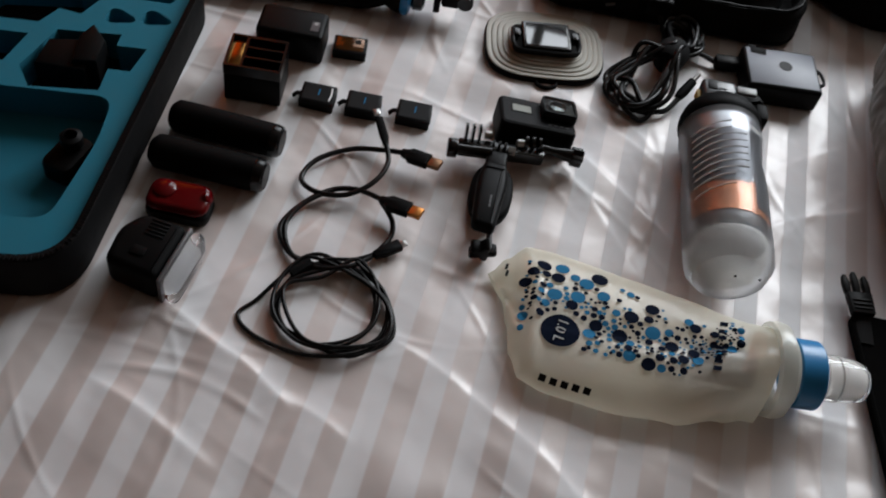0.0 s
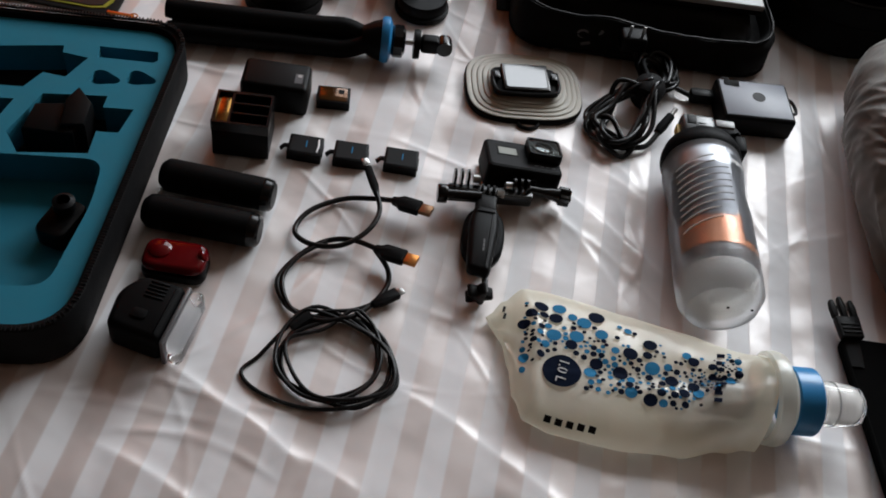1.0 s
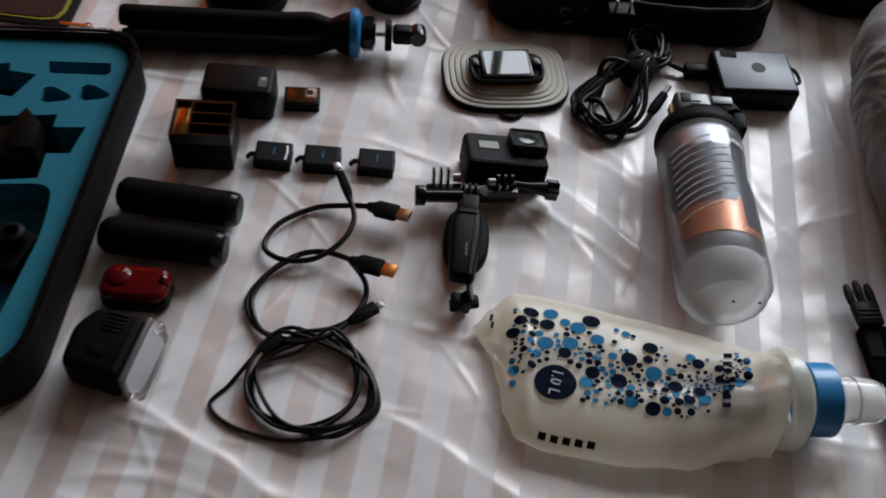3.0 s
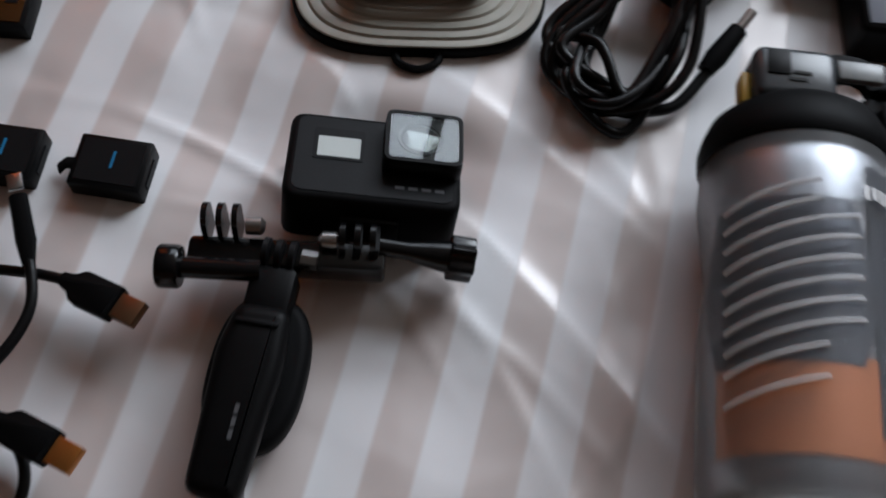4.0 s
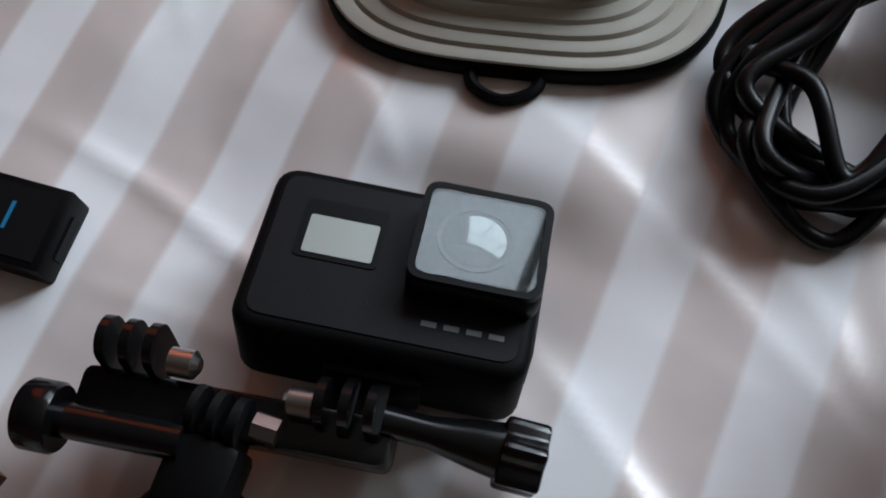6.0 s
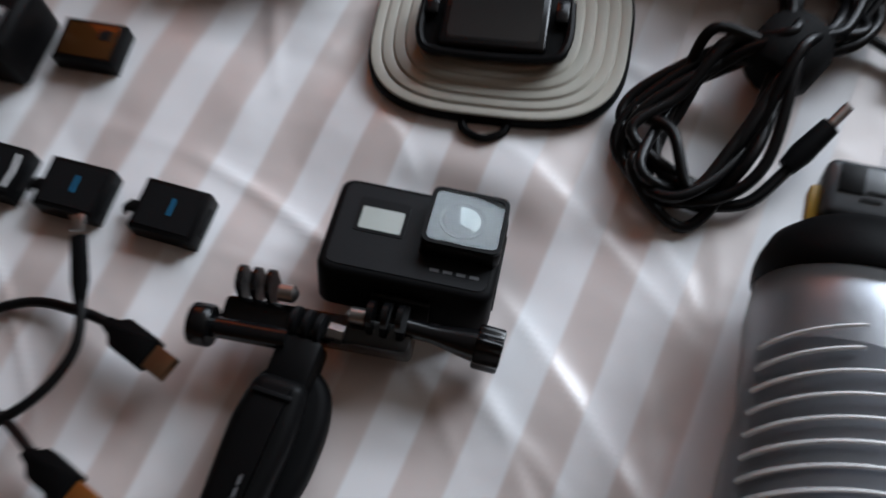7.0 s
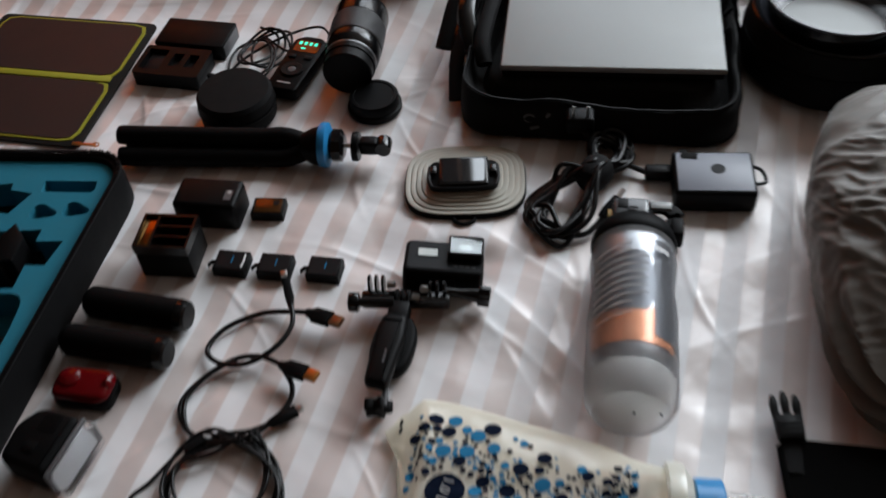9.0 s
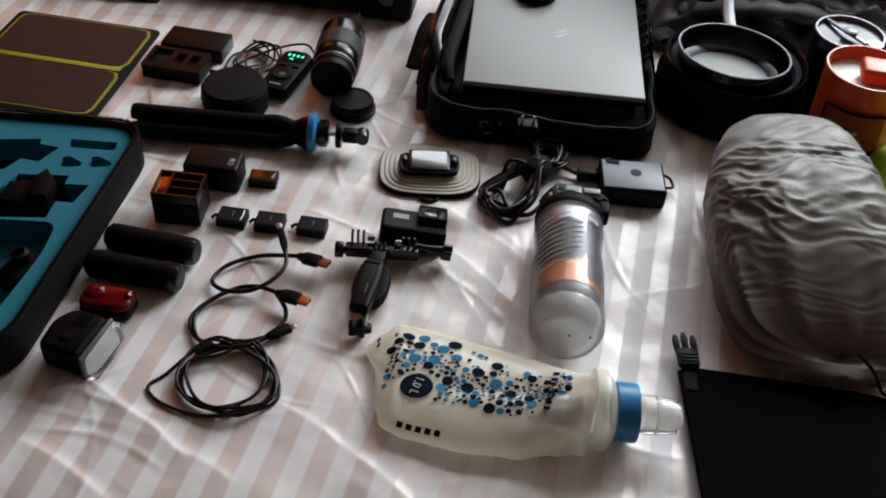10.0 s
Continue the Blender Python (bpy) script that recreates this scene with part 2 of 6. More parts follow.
def sheet_material():
    """White satin-stripe cotton: smooth stripes and duller, slightly darker ones tinted with warm bounce light, 21 mm
    wide.
    """
    m = paint("satin_stripe_cotton", (0.8, 0.8, 0.8), 0.6, vary=0.03, bump=0.06, fine=1600, sheen=0.15)
    nt = m.node_tree
    b = nt.nodes["Principled BSDF"]
    co = nt.nodes.new("ShaderNodeTexCoord")
    sep = nt.nodes.new("ShaderNodeSeparateXYZ")
    nt.links.new(co.outputs["Object"], sep.inputs[0])

    def op(kind, a, b_, c=None):
        n = nt.nodes.new("ShaderNodeMath")
        n.operation = kind
        for i, v in enumerate((a, b_) if c is None else (a, b_, c)):
            if isinstance(v, (int, float)):
                n.inputs[i].default_value = v
            else:
                nt.links.new(v, n.inputs[i])
        return n.outputs[0]

    lean = op("MULTIPLY_ADD", sep.outputs[1], -0.008, sep.outputs[0])
    wave = op("COSINE", op("MULTIPLY_ADD", lean, 2 * math.pi / 0.0425, 0.04), 0)
    band = nt.nodes.new("ShaderNodeMapRange")
    band.interpolation_type = "SMOOTHSTEP"
    band.inputs[1].default_value, band.inputs[2].default_value = -0.22, 0.22
    nt.links.new(wave, band.inputs[0])
    mix = nt.nodes.new("ShaderNodeMix")
    mix.data_type = "RGBA"
    # woven stripes; the second colour's pink is the room's warm bounce, painted in
    mix.inputs[6].default_value, mix.inputs[7].default_value = (0.80, 0.79, 0.80, 1), (0.640, 0.560, 0.535, 1)
    nt.links.new(band.outputs[0], mix.inputs[0])
    b.inputs["IOR"].default_value = 1.7
    # the satin stripes shine, the plain ones stay dull
    for socket, dull, shiny in (("Roughness", 0.75, 0.42), ("Specular IOR Level", 0.12, 1.0)):
        gloss = nt.nodes.new("ShaderNodeMapRange")
        gloss.inputs[3].default_value, gloss.inputs[4].default_value = dull, shiny
        nt.links.new(band.outputs[0], gloss.inputs[0])
        nt.links.new(gloss.outputs[0], b.inputs[socket])
    # crumpled creases on top of the weave
    rid = nt.nodes.new("ShaderNodeTexNoise")
    rid.noise_type = "RIDGED_MULTIFRACTAL"
    rid.inputs["Scale"].default_value, rid.inputs["Detail"].default_value, rid.inputs["Distortion"].default_value = 8.5, 4.0, 0.8
    nt.links.new(co.outputs["Object"], rid.inputs["Vector"])
    weave = b.inputs["Normal"].links[0].from_node
    crease = nt.nodes.new("ShaderNodeBump")
    crease.inputs["Strength"].default_value, crease.inputs["Distance"].default_value = 0.7, 0.006
    nt.links.new(rid.outputs[0], crease.inputs["Height"])
    pucker = nt.nodes.new("ShaderNodeTexNoise")
    pucker.inputs["Scale"].default_value, pucker.inputs["Detail"].default_value, pucker.inputs["Distortion"].default_value = 30.0, 1.2, 0.2
    nt.links.new(co.outputs["Object"], pucker.inputs["Vector"])
    soft = nt.nodes.new("ShaderNodeBump")
    soft.inputs["Strength"].default_value, soft.inputs["Distance"].default_value = 0.4, 0.0022
    nt.links.new(pucker.outputs[0], soft.inputs["Height"])
    nt.links.new(crease.outputs[0], soft.inputs["Normal"])
    nt.links.new(soft.outputs[0], weave.inputs["Normal"])
    tint = nt.nodes.new("ShaderNodeMix")
    tint.data_type, tint.blend_type = "RGBA", "MULTIPLY"
    tint.inputs[0].default_value = 1
    old = b.inputs["Base Color"].links[0].from_socket
    nt.links.new(mix.outputs[2], tint.inputs[6])
    nt.links.new(old, tint.inputs[7])
    bright = nt.nodes.new("ShaderNodeMix")
    bright.data_type, bright.blend_type = "RGBA", "MULTIPLY"
    bright.inputs[0].default_value = 1
    bright.inputs[7].default_value = (1.25, 1.25, 1.25, 1)
    nt.links.new(tint.outputs[2], bright.inputs[6])
    nt.links.new(bright.outputs[2], b.inputs["Base Color"])
    return m


def curtain_material():
    m = bpy.data.materials.new("orange_curtain_cloth")
    m.use_nodes = True
    nt = m.node_tree
    nt.nodes.remove(nt.nodes["Principled BSDF"])
    d, t, s = nt.nodes.new("ShaderNodeBsdfDiffuse"), nt.nodes.new("ShaderNodeBsdfTranslucent"), nt.nodes.new("ShaderNodeMixShader")
    d.inputs[0].default_value, t.inputs[0].default_value = (0.55, 0.16, 0.03, 1), (0.85, 0.26, 0.05, 1)
    s.inputs[0].default_value = 0.6
    nt.links.new(d.outputs[0], s.inputs[1])
    nt.links.new(t.outputs[0], s.inputs[2])
    nt.links.new(s.outputs[0], nt.nodes["Material Output"].inputs[0])
    return m



def film_material(name="milky_soft_film", clear=0.40, colour=(0.96, 0.94, 0.85, 1)):
    """Thin milky plastic film: scatters light forward and back, lets a little straight through, and shines."""
    m = bpy.data.materials.new(name)
    m.use_nodes = True
    nt = m.node_tree
    nt.nodes.remove(nt.nodes["Principled BSDF"])
    N = nt.nodes.new
    d, t, x, g = N("ShaderNodeBsdfDiffuse"), N("ShaderNodeBsdfTranslucent"), N("ShaderNodeBsdfTransparent"), N("ShaderNodeBsdfGlossy")
    no, bp, co = N("ShaderNodeTexNoise"), N("ShaderNodeBump"), N("ShaderNodeTexCoord")
    no.inputs["Scale"].default_value, no.inputs["Detail"].default_value = 45, 4
    bp.inputs["Strength"].default_value, bp.inputs["Distance"].default_value = 0.35, 0.002
    nt.links.new(co.outputs["Object"], no.inputs["Vector"])
    nt.links.new(no.outputs[0], bp.inputs["Height"])
    d.inputs[0].default_value = t.inputs[0].default_value = colour
    x.inputs[0].default_value = (0.95, 0.94, 0.9, 1)
    g.inputs["Roughness"].default_value = 0.22
    g.inputs["Color"].default_value = (0.9, 0.9, 0.9, 1)
    for n in (d, t, g):
        nt.links.new(bp.outputs[0], n.inputs["Normal"])
    last = d.outputs[0]
    for other, f in ((t, 0.5), (x, clear), (g, 0.05)):
        mx = N("ShaderNodeMixShader")
        mx.inputs[0].default_value = f
        nt.links.new(last, mx.inputs[1])
        nt.links.new(other.outputs[0], mx.inputs[2])
        last = mx.outputs[0]
    nt.links.new(last, nt.nodes["Material Output"].inputs[0])
    return m


def creased(m, stretch, depth):
    """Adds fine sharp creases, drawn out along one axis, to a material's relief."""
    nt = m.node_tree
    last = nt.nodes["Principled BSDF"].inputs["Normal"].links[0].from_node
    co, mp, rid, bp = (nt.nodes.new("ShaderNode" + k) for k in ("TexCoord", "Mapping", "TexNoise", "Bump"))
    mp.inputs["Scale"].default_value = stretch
    rid.noise_type = "RIDGED_MULTIFRACTAL"
    rid.inputs["Scale"].default_value, rid.inputs["Detail"].default_value, rid.inputs["Distortion"].default_value = 1.0, 3.0, 0.6
    bp.inputs["Strength"].default_value, bp.inputs["Distance"].default_value = 0.8, depth
    nt.links.new(co.outputs["Object"], mp.inputs["Vector"])
    nt.links.new(mp.outputs[0], rid.inputs["Vector"])
    nt.links.new(rid.outputs[0], bp.inputs["Height"])
    nt.links.new(bp.outputs[0], last.inputs["Normal"])
    return m


SACK_CLOTH = creased(paint("creased_grey_nylon", (0.122, 0.110, 0.096), 0.5, vary=0.08, bump=0.3, fine=1800, sheen=0.2), (7, 22, 7), 0.0022)
SHEET = sheet_material()
CURTAIN = curtain_material()
BLADDER = film_material(clear=0.30, colour=(0.98, 0.95, 0.84, 1))
HAZE = film_material("hazy_white_plastic", 0.58, (0.78, 0.78, 0.79, 1))
NECK = film_material("milky_neck_plastic", 0.5, (0.88, 0.88, 0.82, 1))
COVER = paint("camera_cover_glass", (0.9, 0.95, 0.93), 0.03, vary=0.01, bump=0.0, spec=0.5, transmission=1.0, ior=1.38)

# ---------------------------------------------------------------- room
FLOOR_Z, CEIL_Z, WIN_Y = -0.55, 2.0, 2.40
X0, X1, Y0 = -2.3, 2.5, -2.3


def slab(name, x0, x1, y0, y1, z0, z1, mat, label, category):
    return solid(name, box(x1 - x0, y1 - y0, z1 - z0, 0, at=((x0 + x1) / 2, (y0 + y1) / 2, z0)), mat, label, category, kind="structure")


slab("floor", X0, X1, Y0, WIN_Y, FLOOR_Z - 0.1, FLOOR_Z, WOOD, "brown wooden floor under the bed", "floor")
slab("ceiling", X0 - 0.12, X1 + 0.12, Y0 - 0.12, WIN_Y + 0.12, CEIL_Z, CEIL_Z + 0.1, CEIL, "plain painted ceiling of the bedroom", "ceiling")
slab("wall_west", X0 - 0.12, X0, Y0, WIN_Y, FLOOR_Z, CEIL_Z, PLASTER, "plain warm painted bedroom wall", "wall")
slab("wall_east", X1, X1 + 0.12, Y0, WIN_Y, FLOOR_Z, CEIL_Z, PLASTER, "plain warm painted bedroom wall", "wall")
slab("wall_south", X0 - 0.12, X1 + 0.12, Y0 - 0.12, Y0, FLOOR_Z, CEIL_Z, PLASTER, "plain warm painted bedroom wall", "wall")
# the wall with both window openings, in butting pieces
north = thing("wall_north", Matrix(), "painted bedroom wall with two window openings", "wall", kind="structure")
for x0, x1, z0, z1 in ((X0, -1.65, FLOOR_Z, CEIL_Z), (-0.65, -0.26, FLOOR_Z, CEIL_Z), (1.90, X1, FLOOR_Z, CEIL_Z),
                       (-1.65, -0.65, FLOOR_Z, 0.4), (-1.65, -0.65, 1.9, CEIL_Z), (-0.26, 1.90, FLOOR_Z, 0.58), (-0.26, 1.90, 1.92, CEIL_Z)):
    part("wall_piece", box(x1 - x0, 0.12, z1 - z0, 0, at=((x0 + x1) / 2, WIN_Y + 0.06, z0)), PLASTER, north)
win = thing("window_1", pose(0.82, WIN_Y + 0.05, 0.58), "wide window with slim upright bars", "window", kind="structure")
for i in range(6):
    part("window_frame", box(0.03, 0.03, 1.34, 0.004, at=(-1.065 + 0.426 * i, 0, 0)), FRAME_WHITE, win)
for z in (0, 0.65, 1.305):
    part("window_rail", box(2.16, 0.026, 0.035, 0.004, at=(0, 0, z)), FRAME_WHITE, win)


def curtain():
    bm = bmesh.new()
    n, rows = 120, []
    for z in (0.35, 1.95):
        rows.append([bm.verts.new((-1.72 + 1.12 * i / n, WIN_Y - 0.05 + 0.022 * math.sin(i * 0.62) + 0.008 * math.sin(i * 0.23), z)) for i in range(n + 1)])
    for i in range(n):
        bm.faces.new((rows[0][i], rows[0][i + 1], rows[1][i + 1], rows[1][i]))
    bmesh.ops.solidify(bm, geom=bm.faces[:], thickness=0.0015)
    return bm


solid("window_curtain", curtain(), CURTAIN, "orange pleated cloth curtain drawn over a window", "curtain", kind="structure", angle=80)

# ---------------------------------------------------------------- bed
BX0, BX1, BY0, BY1 = -1.05, 1.25, -0.45, 2.05
bed = thing("bed", pose(0.1, 0.80, FLOOR_Z), "wide bed with a thick mattress", "bed")
part("mattress", box(BX1 - BX0 - 0.03, BY1 - BY0 - 0.03, 0.30, 0.05, 4, at=(0, 0, 0.238)), SACK, bed)
part("bed_base", box(BX1 - BX0 - 0.06, BY1 - BY0 - 0.06, 0.238, 0.01, at=(0, 0, 0)), WOOD, bed)

# creases: start, end, half width, height
CREASES = [(0.272, 0.772, 0.382, 0.687, 0.005, 0.0075), (0.237, 0.852, 0.339, 0.796, 0.005, 0.004), (0.475, 0.748, 0.558, 0.798, 0.004, 0.004),
           (0.316, 0.829, 0.346, 0.803, 0.005, 0.004), (0.173, 0.845, 0.198, 0.825, 0.004, 0.004), (0.262, 0.745, 0.345, 0.650, 0.004, 0.004),
           (-0.055, 0.476, 0.016, 0.447, 0.005, 0.007), (0.016, 0.447, 0.080, 0.418, 0.005, 0.007), (0.080, 0.418, 0.135, 0.402, 0.006, 0.005),
           (-0.060, 0.386, 0.035, 0.352, 0.006, 0.007), (0.150, 0.499, 0.245, 0.459, 0.006, 0.005), (0.255, 0.452, 0.340, 0.400, 0.007, 0.005),
           (-0.11, 0.72, -0.135, 0.67, 0.008, 0.008), (-0.12, 0.66, -0.108, 0.60, 0.008, 0.006), (-0.10, 0.53, -0.085, 0.45, 0.007, 0.005),
           (0.42, 0.45, 0.54, 0.41, 0.009, 0.005), (0.48, 0.83, 0.54, 0.88, 0.005, 0.003), (0.33, 0.77, 0.36, 0.70, 0.004, 0.003),
           (0.0, 1.22, 0.14, 1.15, 0.006, 0.003), (-0.22, 0.96, -0.15, 0.99, 0.005, 0.003), (0.13, 0.88, 0.10, 0.82, 0.005, 0.003)]


def sheet_height(x, y):
    rng = np.random.RandomState(4)
    z = np.zeros_like(x)
    for _ in range(16):
        a, f, p = rng.uniform(0, math.pi), rng.uniform(14, 70), rng.uniform(0, 6.3)
        warp = 0.012 * np.sin(x * rng.uniform(8, 22) + p) + 0.012 * np.sin(y * rng.uniform(8, 22))
        z += 0.014 / f * np.sin((x * math.cos(a) + y * math.sin(a) + warp) * f + p)
    # crumple: straight-sided folds that come and go
    for _ in range(22):
        a, f, p = rng.uniform(0, math.pi), rng.uniform(16, 48), rng.uniform(0, 6.3)
        k1, k2, q = rng.uniform(3, 8), rng.uniform(3, 8), rng.uniform(0, 6.3)
        here = np.clip(np.sin(x * k1 + q) * np.sin(y * k2 + 2 * q) * 1.6, 0, 1)
        fold = np.abs(((x * math.cos(a) + y * math.sin(a) + 0.006 * np.sin(x * 17 + y * 13 + p)) * f / math.pi + p) % 1 - 0.5)
        z += 0.10 / f * (0.25 - fold) * here
    for _ in range(150):
        cx, cy, a = rng.uniform(-0.6, 0.9), rng.uniform(0.2, 1.5), rng.uniform(0, math.pi)
        ln, w, h = rng.uniform(0.03, 0.16), rng.uniform(0.0018, 0.0045), rng.uniform(0.0004, 0.0016)
        u = (x - cx) * math.cos(a) + (y - cy) * math.sin(a)
        v = -(x - cx) * math.sin(a) + (y - cy) * math.cos(a) + 3.0 * u * u * rng.uniform(-1, 1)
        z += h * np.exp(-(v / w) ** 2 - (u / ln) ** 4)
    z = np.where(z > 0, 0.0022 * np.tanh(z / 0.0022), 0.007 * np.tanh(z / 0.007)) - 0.0006
    for x0, y0, x1, y1, w, h in CREASES:
        dx, dy = x1 - x0, y1 - y0
        ln = math.hypot(dx, dy)
        u = ((x - x0) * dx + (y - y0) * dy) / ln / ln
        v = ((x - x0) * dy - (y - y0) * dx) / ln + 0.002 * np.sin(u * 4)
        side = np.where(v > 0, v / (w * 5.0), v / (w * 0.9))
        z += 0.42 * h * np.exp(-np.abs(side) ** 1.15) * np.clip(np.minimum(u + 0.25, 1.25 - u) * 3, 0, 1)
    z -= 0.008 * np.exp(-((x - 0.226) / 0.040) ** 4 - ((y - 0.796) / 0.030) ** 4)
    return z


def bed_sheet():
    xs = np.concatenate([np.linspace(BX0, -0.55, 20)[:-1], np.linspace(-0.55, 0.85, 560), np.linspace(0.85, BX1, 16)[1:]])
    ys = np.concatenate([np.linspace(BY0, 0.25, 16)[:-1], np.linspace(0.25, 1.50, 500), np.linspace(1.50, BY1, 20)[1:]])
    gx, gy = np.meshgrid(xs, ys)
    z = sheet_height(gx, gy)
    n, m = len(xs), len(ys)
    verts = np.stack([gx.ravel(), gy.ravel(), z.ravel()], 1)
    i = np.arange((m - 1) * n).reshape(m - 1, n)[:, :-1].ravel()
    me = bpy.data.meshes.new("bed_sheet")
    faces = np.stack([i, i + 1, i + n + 1, i + n], 1).tolist()
    # the border hangs down over the mattress edge
    verts = verts.tolist()
    ring = list(range(n)) + [n * r + n - 1 for r in range(1, m)] + [n * (m - 1) + c for c in range(n - 2, -1, -1)] + [n * r for r in range(m - 2, 0, -1)]
    base = len(verts)
    for k, j in enumerate(ring):
        x, y, _ = verts[j]
        verts.append((x + 0.01 * math.sin(k * 0.9) * (x in (BX0, BX1)), y + 0.01 * math.sin(k * 0.9) * (y in (BY0, BY1)), -0.35))
    for k in range(len(ring)):
        q = (k + 1) % len(ring)
        faces.append((ring[k], base + k, base + q, ring[q]))
    me.from_pydata(verts, [], faces)
    me.shade_smooth()
    me.materials.append(SHEET)
    return tagged(new("bed_sheet", me), "white cotton bed sheet with satin stripes, creased", "bed sheet")


bed_sheet()

# ---------------------------------------------------------------- padded case with cut foam
RX = pose(0, 0, 0, 0, 90, 0)      # turns a lathe's axis along x
RY = pose(0, 0, 0, -90, 0, 0)     # turns a lathe's axis along y


def inset(poly, d):
    c = Vector((sum(p[0] for p in poly) / len(poly), sum(p[1] for p in poly) / len(poly)))
    out = []
    for p in poly:
        v = Vector(p) - c
        out.append(tuple(c + v * (1 - d / v.length)))
    return out


def star(cx, cy, r):
    return [(cx + r * (0.88 + 0.14 * math.cos(k * math.pi / 4)) * 1.15 * math.cos(k * math.pi / 12), cy + r * (0.88 + 0.14 * math.cos(k * math.pi / 4)) * 0.8 * math.sin(k * math.pi / 12)) for k in range(24)]


def foam_case():
    case = thing("foam_case", Matrix(), "open black zipped case lined with cut blue foam", "camera case")
    edge = [(-0.142, 0.842), (-0.112, 0.448), (-0.48, 0.375), (-0.51, 0.778)]
    outer = rounded(edge, 0.045, 8)
    wall, top = inset(outer, 0.010), 0.052
    bm = bmesh.new()
    loops = []
    for poly, z in ((inset(outer, 0.004), 0.0), (outer, 0.006), (outer, top - 0.012), (inset(outer, 0.002), top - 0.002), (inset(outer, 0.005), top), (wall, top - 0.001), (wall, 0.004)):
        loops.append([bm.verts.new((x, y, z)) for x, y in poly])
    n = len(outer)
    for a, b in zip(loops, loops[1:]):
        for i in range(n):
            bm.faces.new((a[i], a[(i + 1) % n], b[(i + 1) % n], b[i]))
    bm.faces.new(loops[0][::-1])
    bm.faces.new(loops[-1])
    bmesh.ops.recalc_face_normals(bm, faces=bm.faces)
    part("shell", bm, CHARCOAL, case)
    # zip: tape and teeth along the rim
    rim = [Vector((x, y, top + 0.001)) for x, y in inset(outer, 0.003)]
    part("zip_tape", tube(rim, 0.0024, 6, True, 0.5), NYLON, case)
    verts, faces = [], []
    for a, b in zip(rim, rim[1:] + rim[:1]):
        ln = (b - a).length
        d = (b - a).normalized()
        s = Vector((-d.y, d.x, 0))
        for k in range(int(ln / 0.0032)):
            p = a + d * (k * 0.0032) + Vector((0, 0, 0.0008))
            q = len(verts)
            for i, j in ((-1, -1), (1, -1), (1, 1), (-1, 1)):
                verts.append(p + d * i * 0.0007 + s * j * 0.0022)
            for i, j in ((-1, -1), (1, -1), (1, 1), (-1, 1)):
                verts.append(p + d * i * 0.0007 + s * j * 0.0022 + Vector((0, 0, 0.0016)))
            faces += [(q + 4, q + 5, q + 6, q + 7)] + [(q + e, q + (e + 1) % 4, q + 4 + (e + 1) % 4, q + 4 + e) for e in range(4)]
    me = bpy.data.meshes.new("zip_teeth")
    me.from_pydata(verts, [], faces)
    me.materials.append(GUNMETAL)
    teeth = tagged(new("zip_teeth", me), kind="stuff")
    teeth.parent = case
    foam_top = 0.045
    f_out = inset(outer, 0.0125)
    slot = [(-0.222, 0.788), (-0.165, 0.798), (-0.161, 0.786), (-0.164, 0.781), (-0.218, 0.772)]
    upper = [(-0.33, 0.752), (-0.255, 0.778), (-0.252, 0.768), (-0.226, 0.768), (-0.236, 0.735), (-0.258, 0.735), (-0.267, 0.71), (-0.36, 0.69)]
    middle = [(-0.246, 0.707), (-0.188, 0.722), (-0.186, 0.706), (-0.158, 0.712), (-0.160, 0.678), (-0.180, 0.674), (-0.176, 0.645), (-0.236, 0.628), (-0.256, 0.65)]
    left = [(-0.30, 0.685), (-0.268, 0.692), (-0.272, 0.65), (-0.31, 0.64)]
    big = rounded([(-0.42, 0.585), (-0.160, 0.642), (-0.150, 0.588), (-0.150, 0.493), (-0.43, 0.43)], 0.018, 5)
    holes = [slot, star(-0.201, 0.745, 0.014), star(-0.168, 0.755, 0.014), upper, middle, left, big]
    foam = part("foam_insert", ring_plate(f_out, holes, foam_top, 0.034), FOAM, case, "cut blue foam with shaped pockets")
    part("foam_floor", prism(inset(outer, 0.0135), 0.0045, 0.0105), FOAM, case, "blue foam floor of the pockets")
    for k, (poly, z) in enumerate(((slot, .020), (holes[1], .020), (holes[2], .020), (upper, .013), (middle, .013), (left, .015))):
        part("pocket_bottom", prism(inset(poly, 0.0006), 0.0106, z), CHARCOAL, foam, "black bottom of a foam pocket")
    return case


foam_case()
mount = thing("foam_mount_block", pose(-0.214, 0.684, 0.013, 0, 0, 12), "black faceted mount piece lying in a foam pocket", "camera mount")
part("base_block", prism([(-0.035, -0.022), (0.012, -0.026), (0.02, 0.0), (0.0, 0.016), (-0.03, 0.012)], 0, 0.036, 0.003), RUBBER, mount)
part("arm_block", prism([(0.0, -0.02), (0.022, -0.018), (0.024, 0.012), (0.008, 0.034), (-0.002, 0.015)], 0.004, 0.042, 0.004), RUBBER, mount)
small = thing("small_mount", pose(-0.175, 0.577, 0.0106, 0, 0, -10), "small black mount in the big foam pocket", "camera mount")
part("mount_body", prism(rrect(0.03, 0.045, 0.01), 0, 0.022, 0.004), BLACK, small)
part("mount_knob", lathe([(0.008, 0.0), (0.01, 0.004), (0.01, 0.012), (0.006, 0.014)], 16, pose(0.0, 0.008, 0.0222)), GUNMETAL, small)

# ---------------------------------------------------------------- folding solar panel


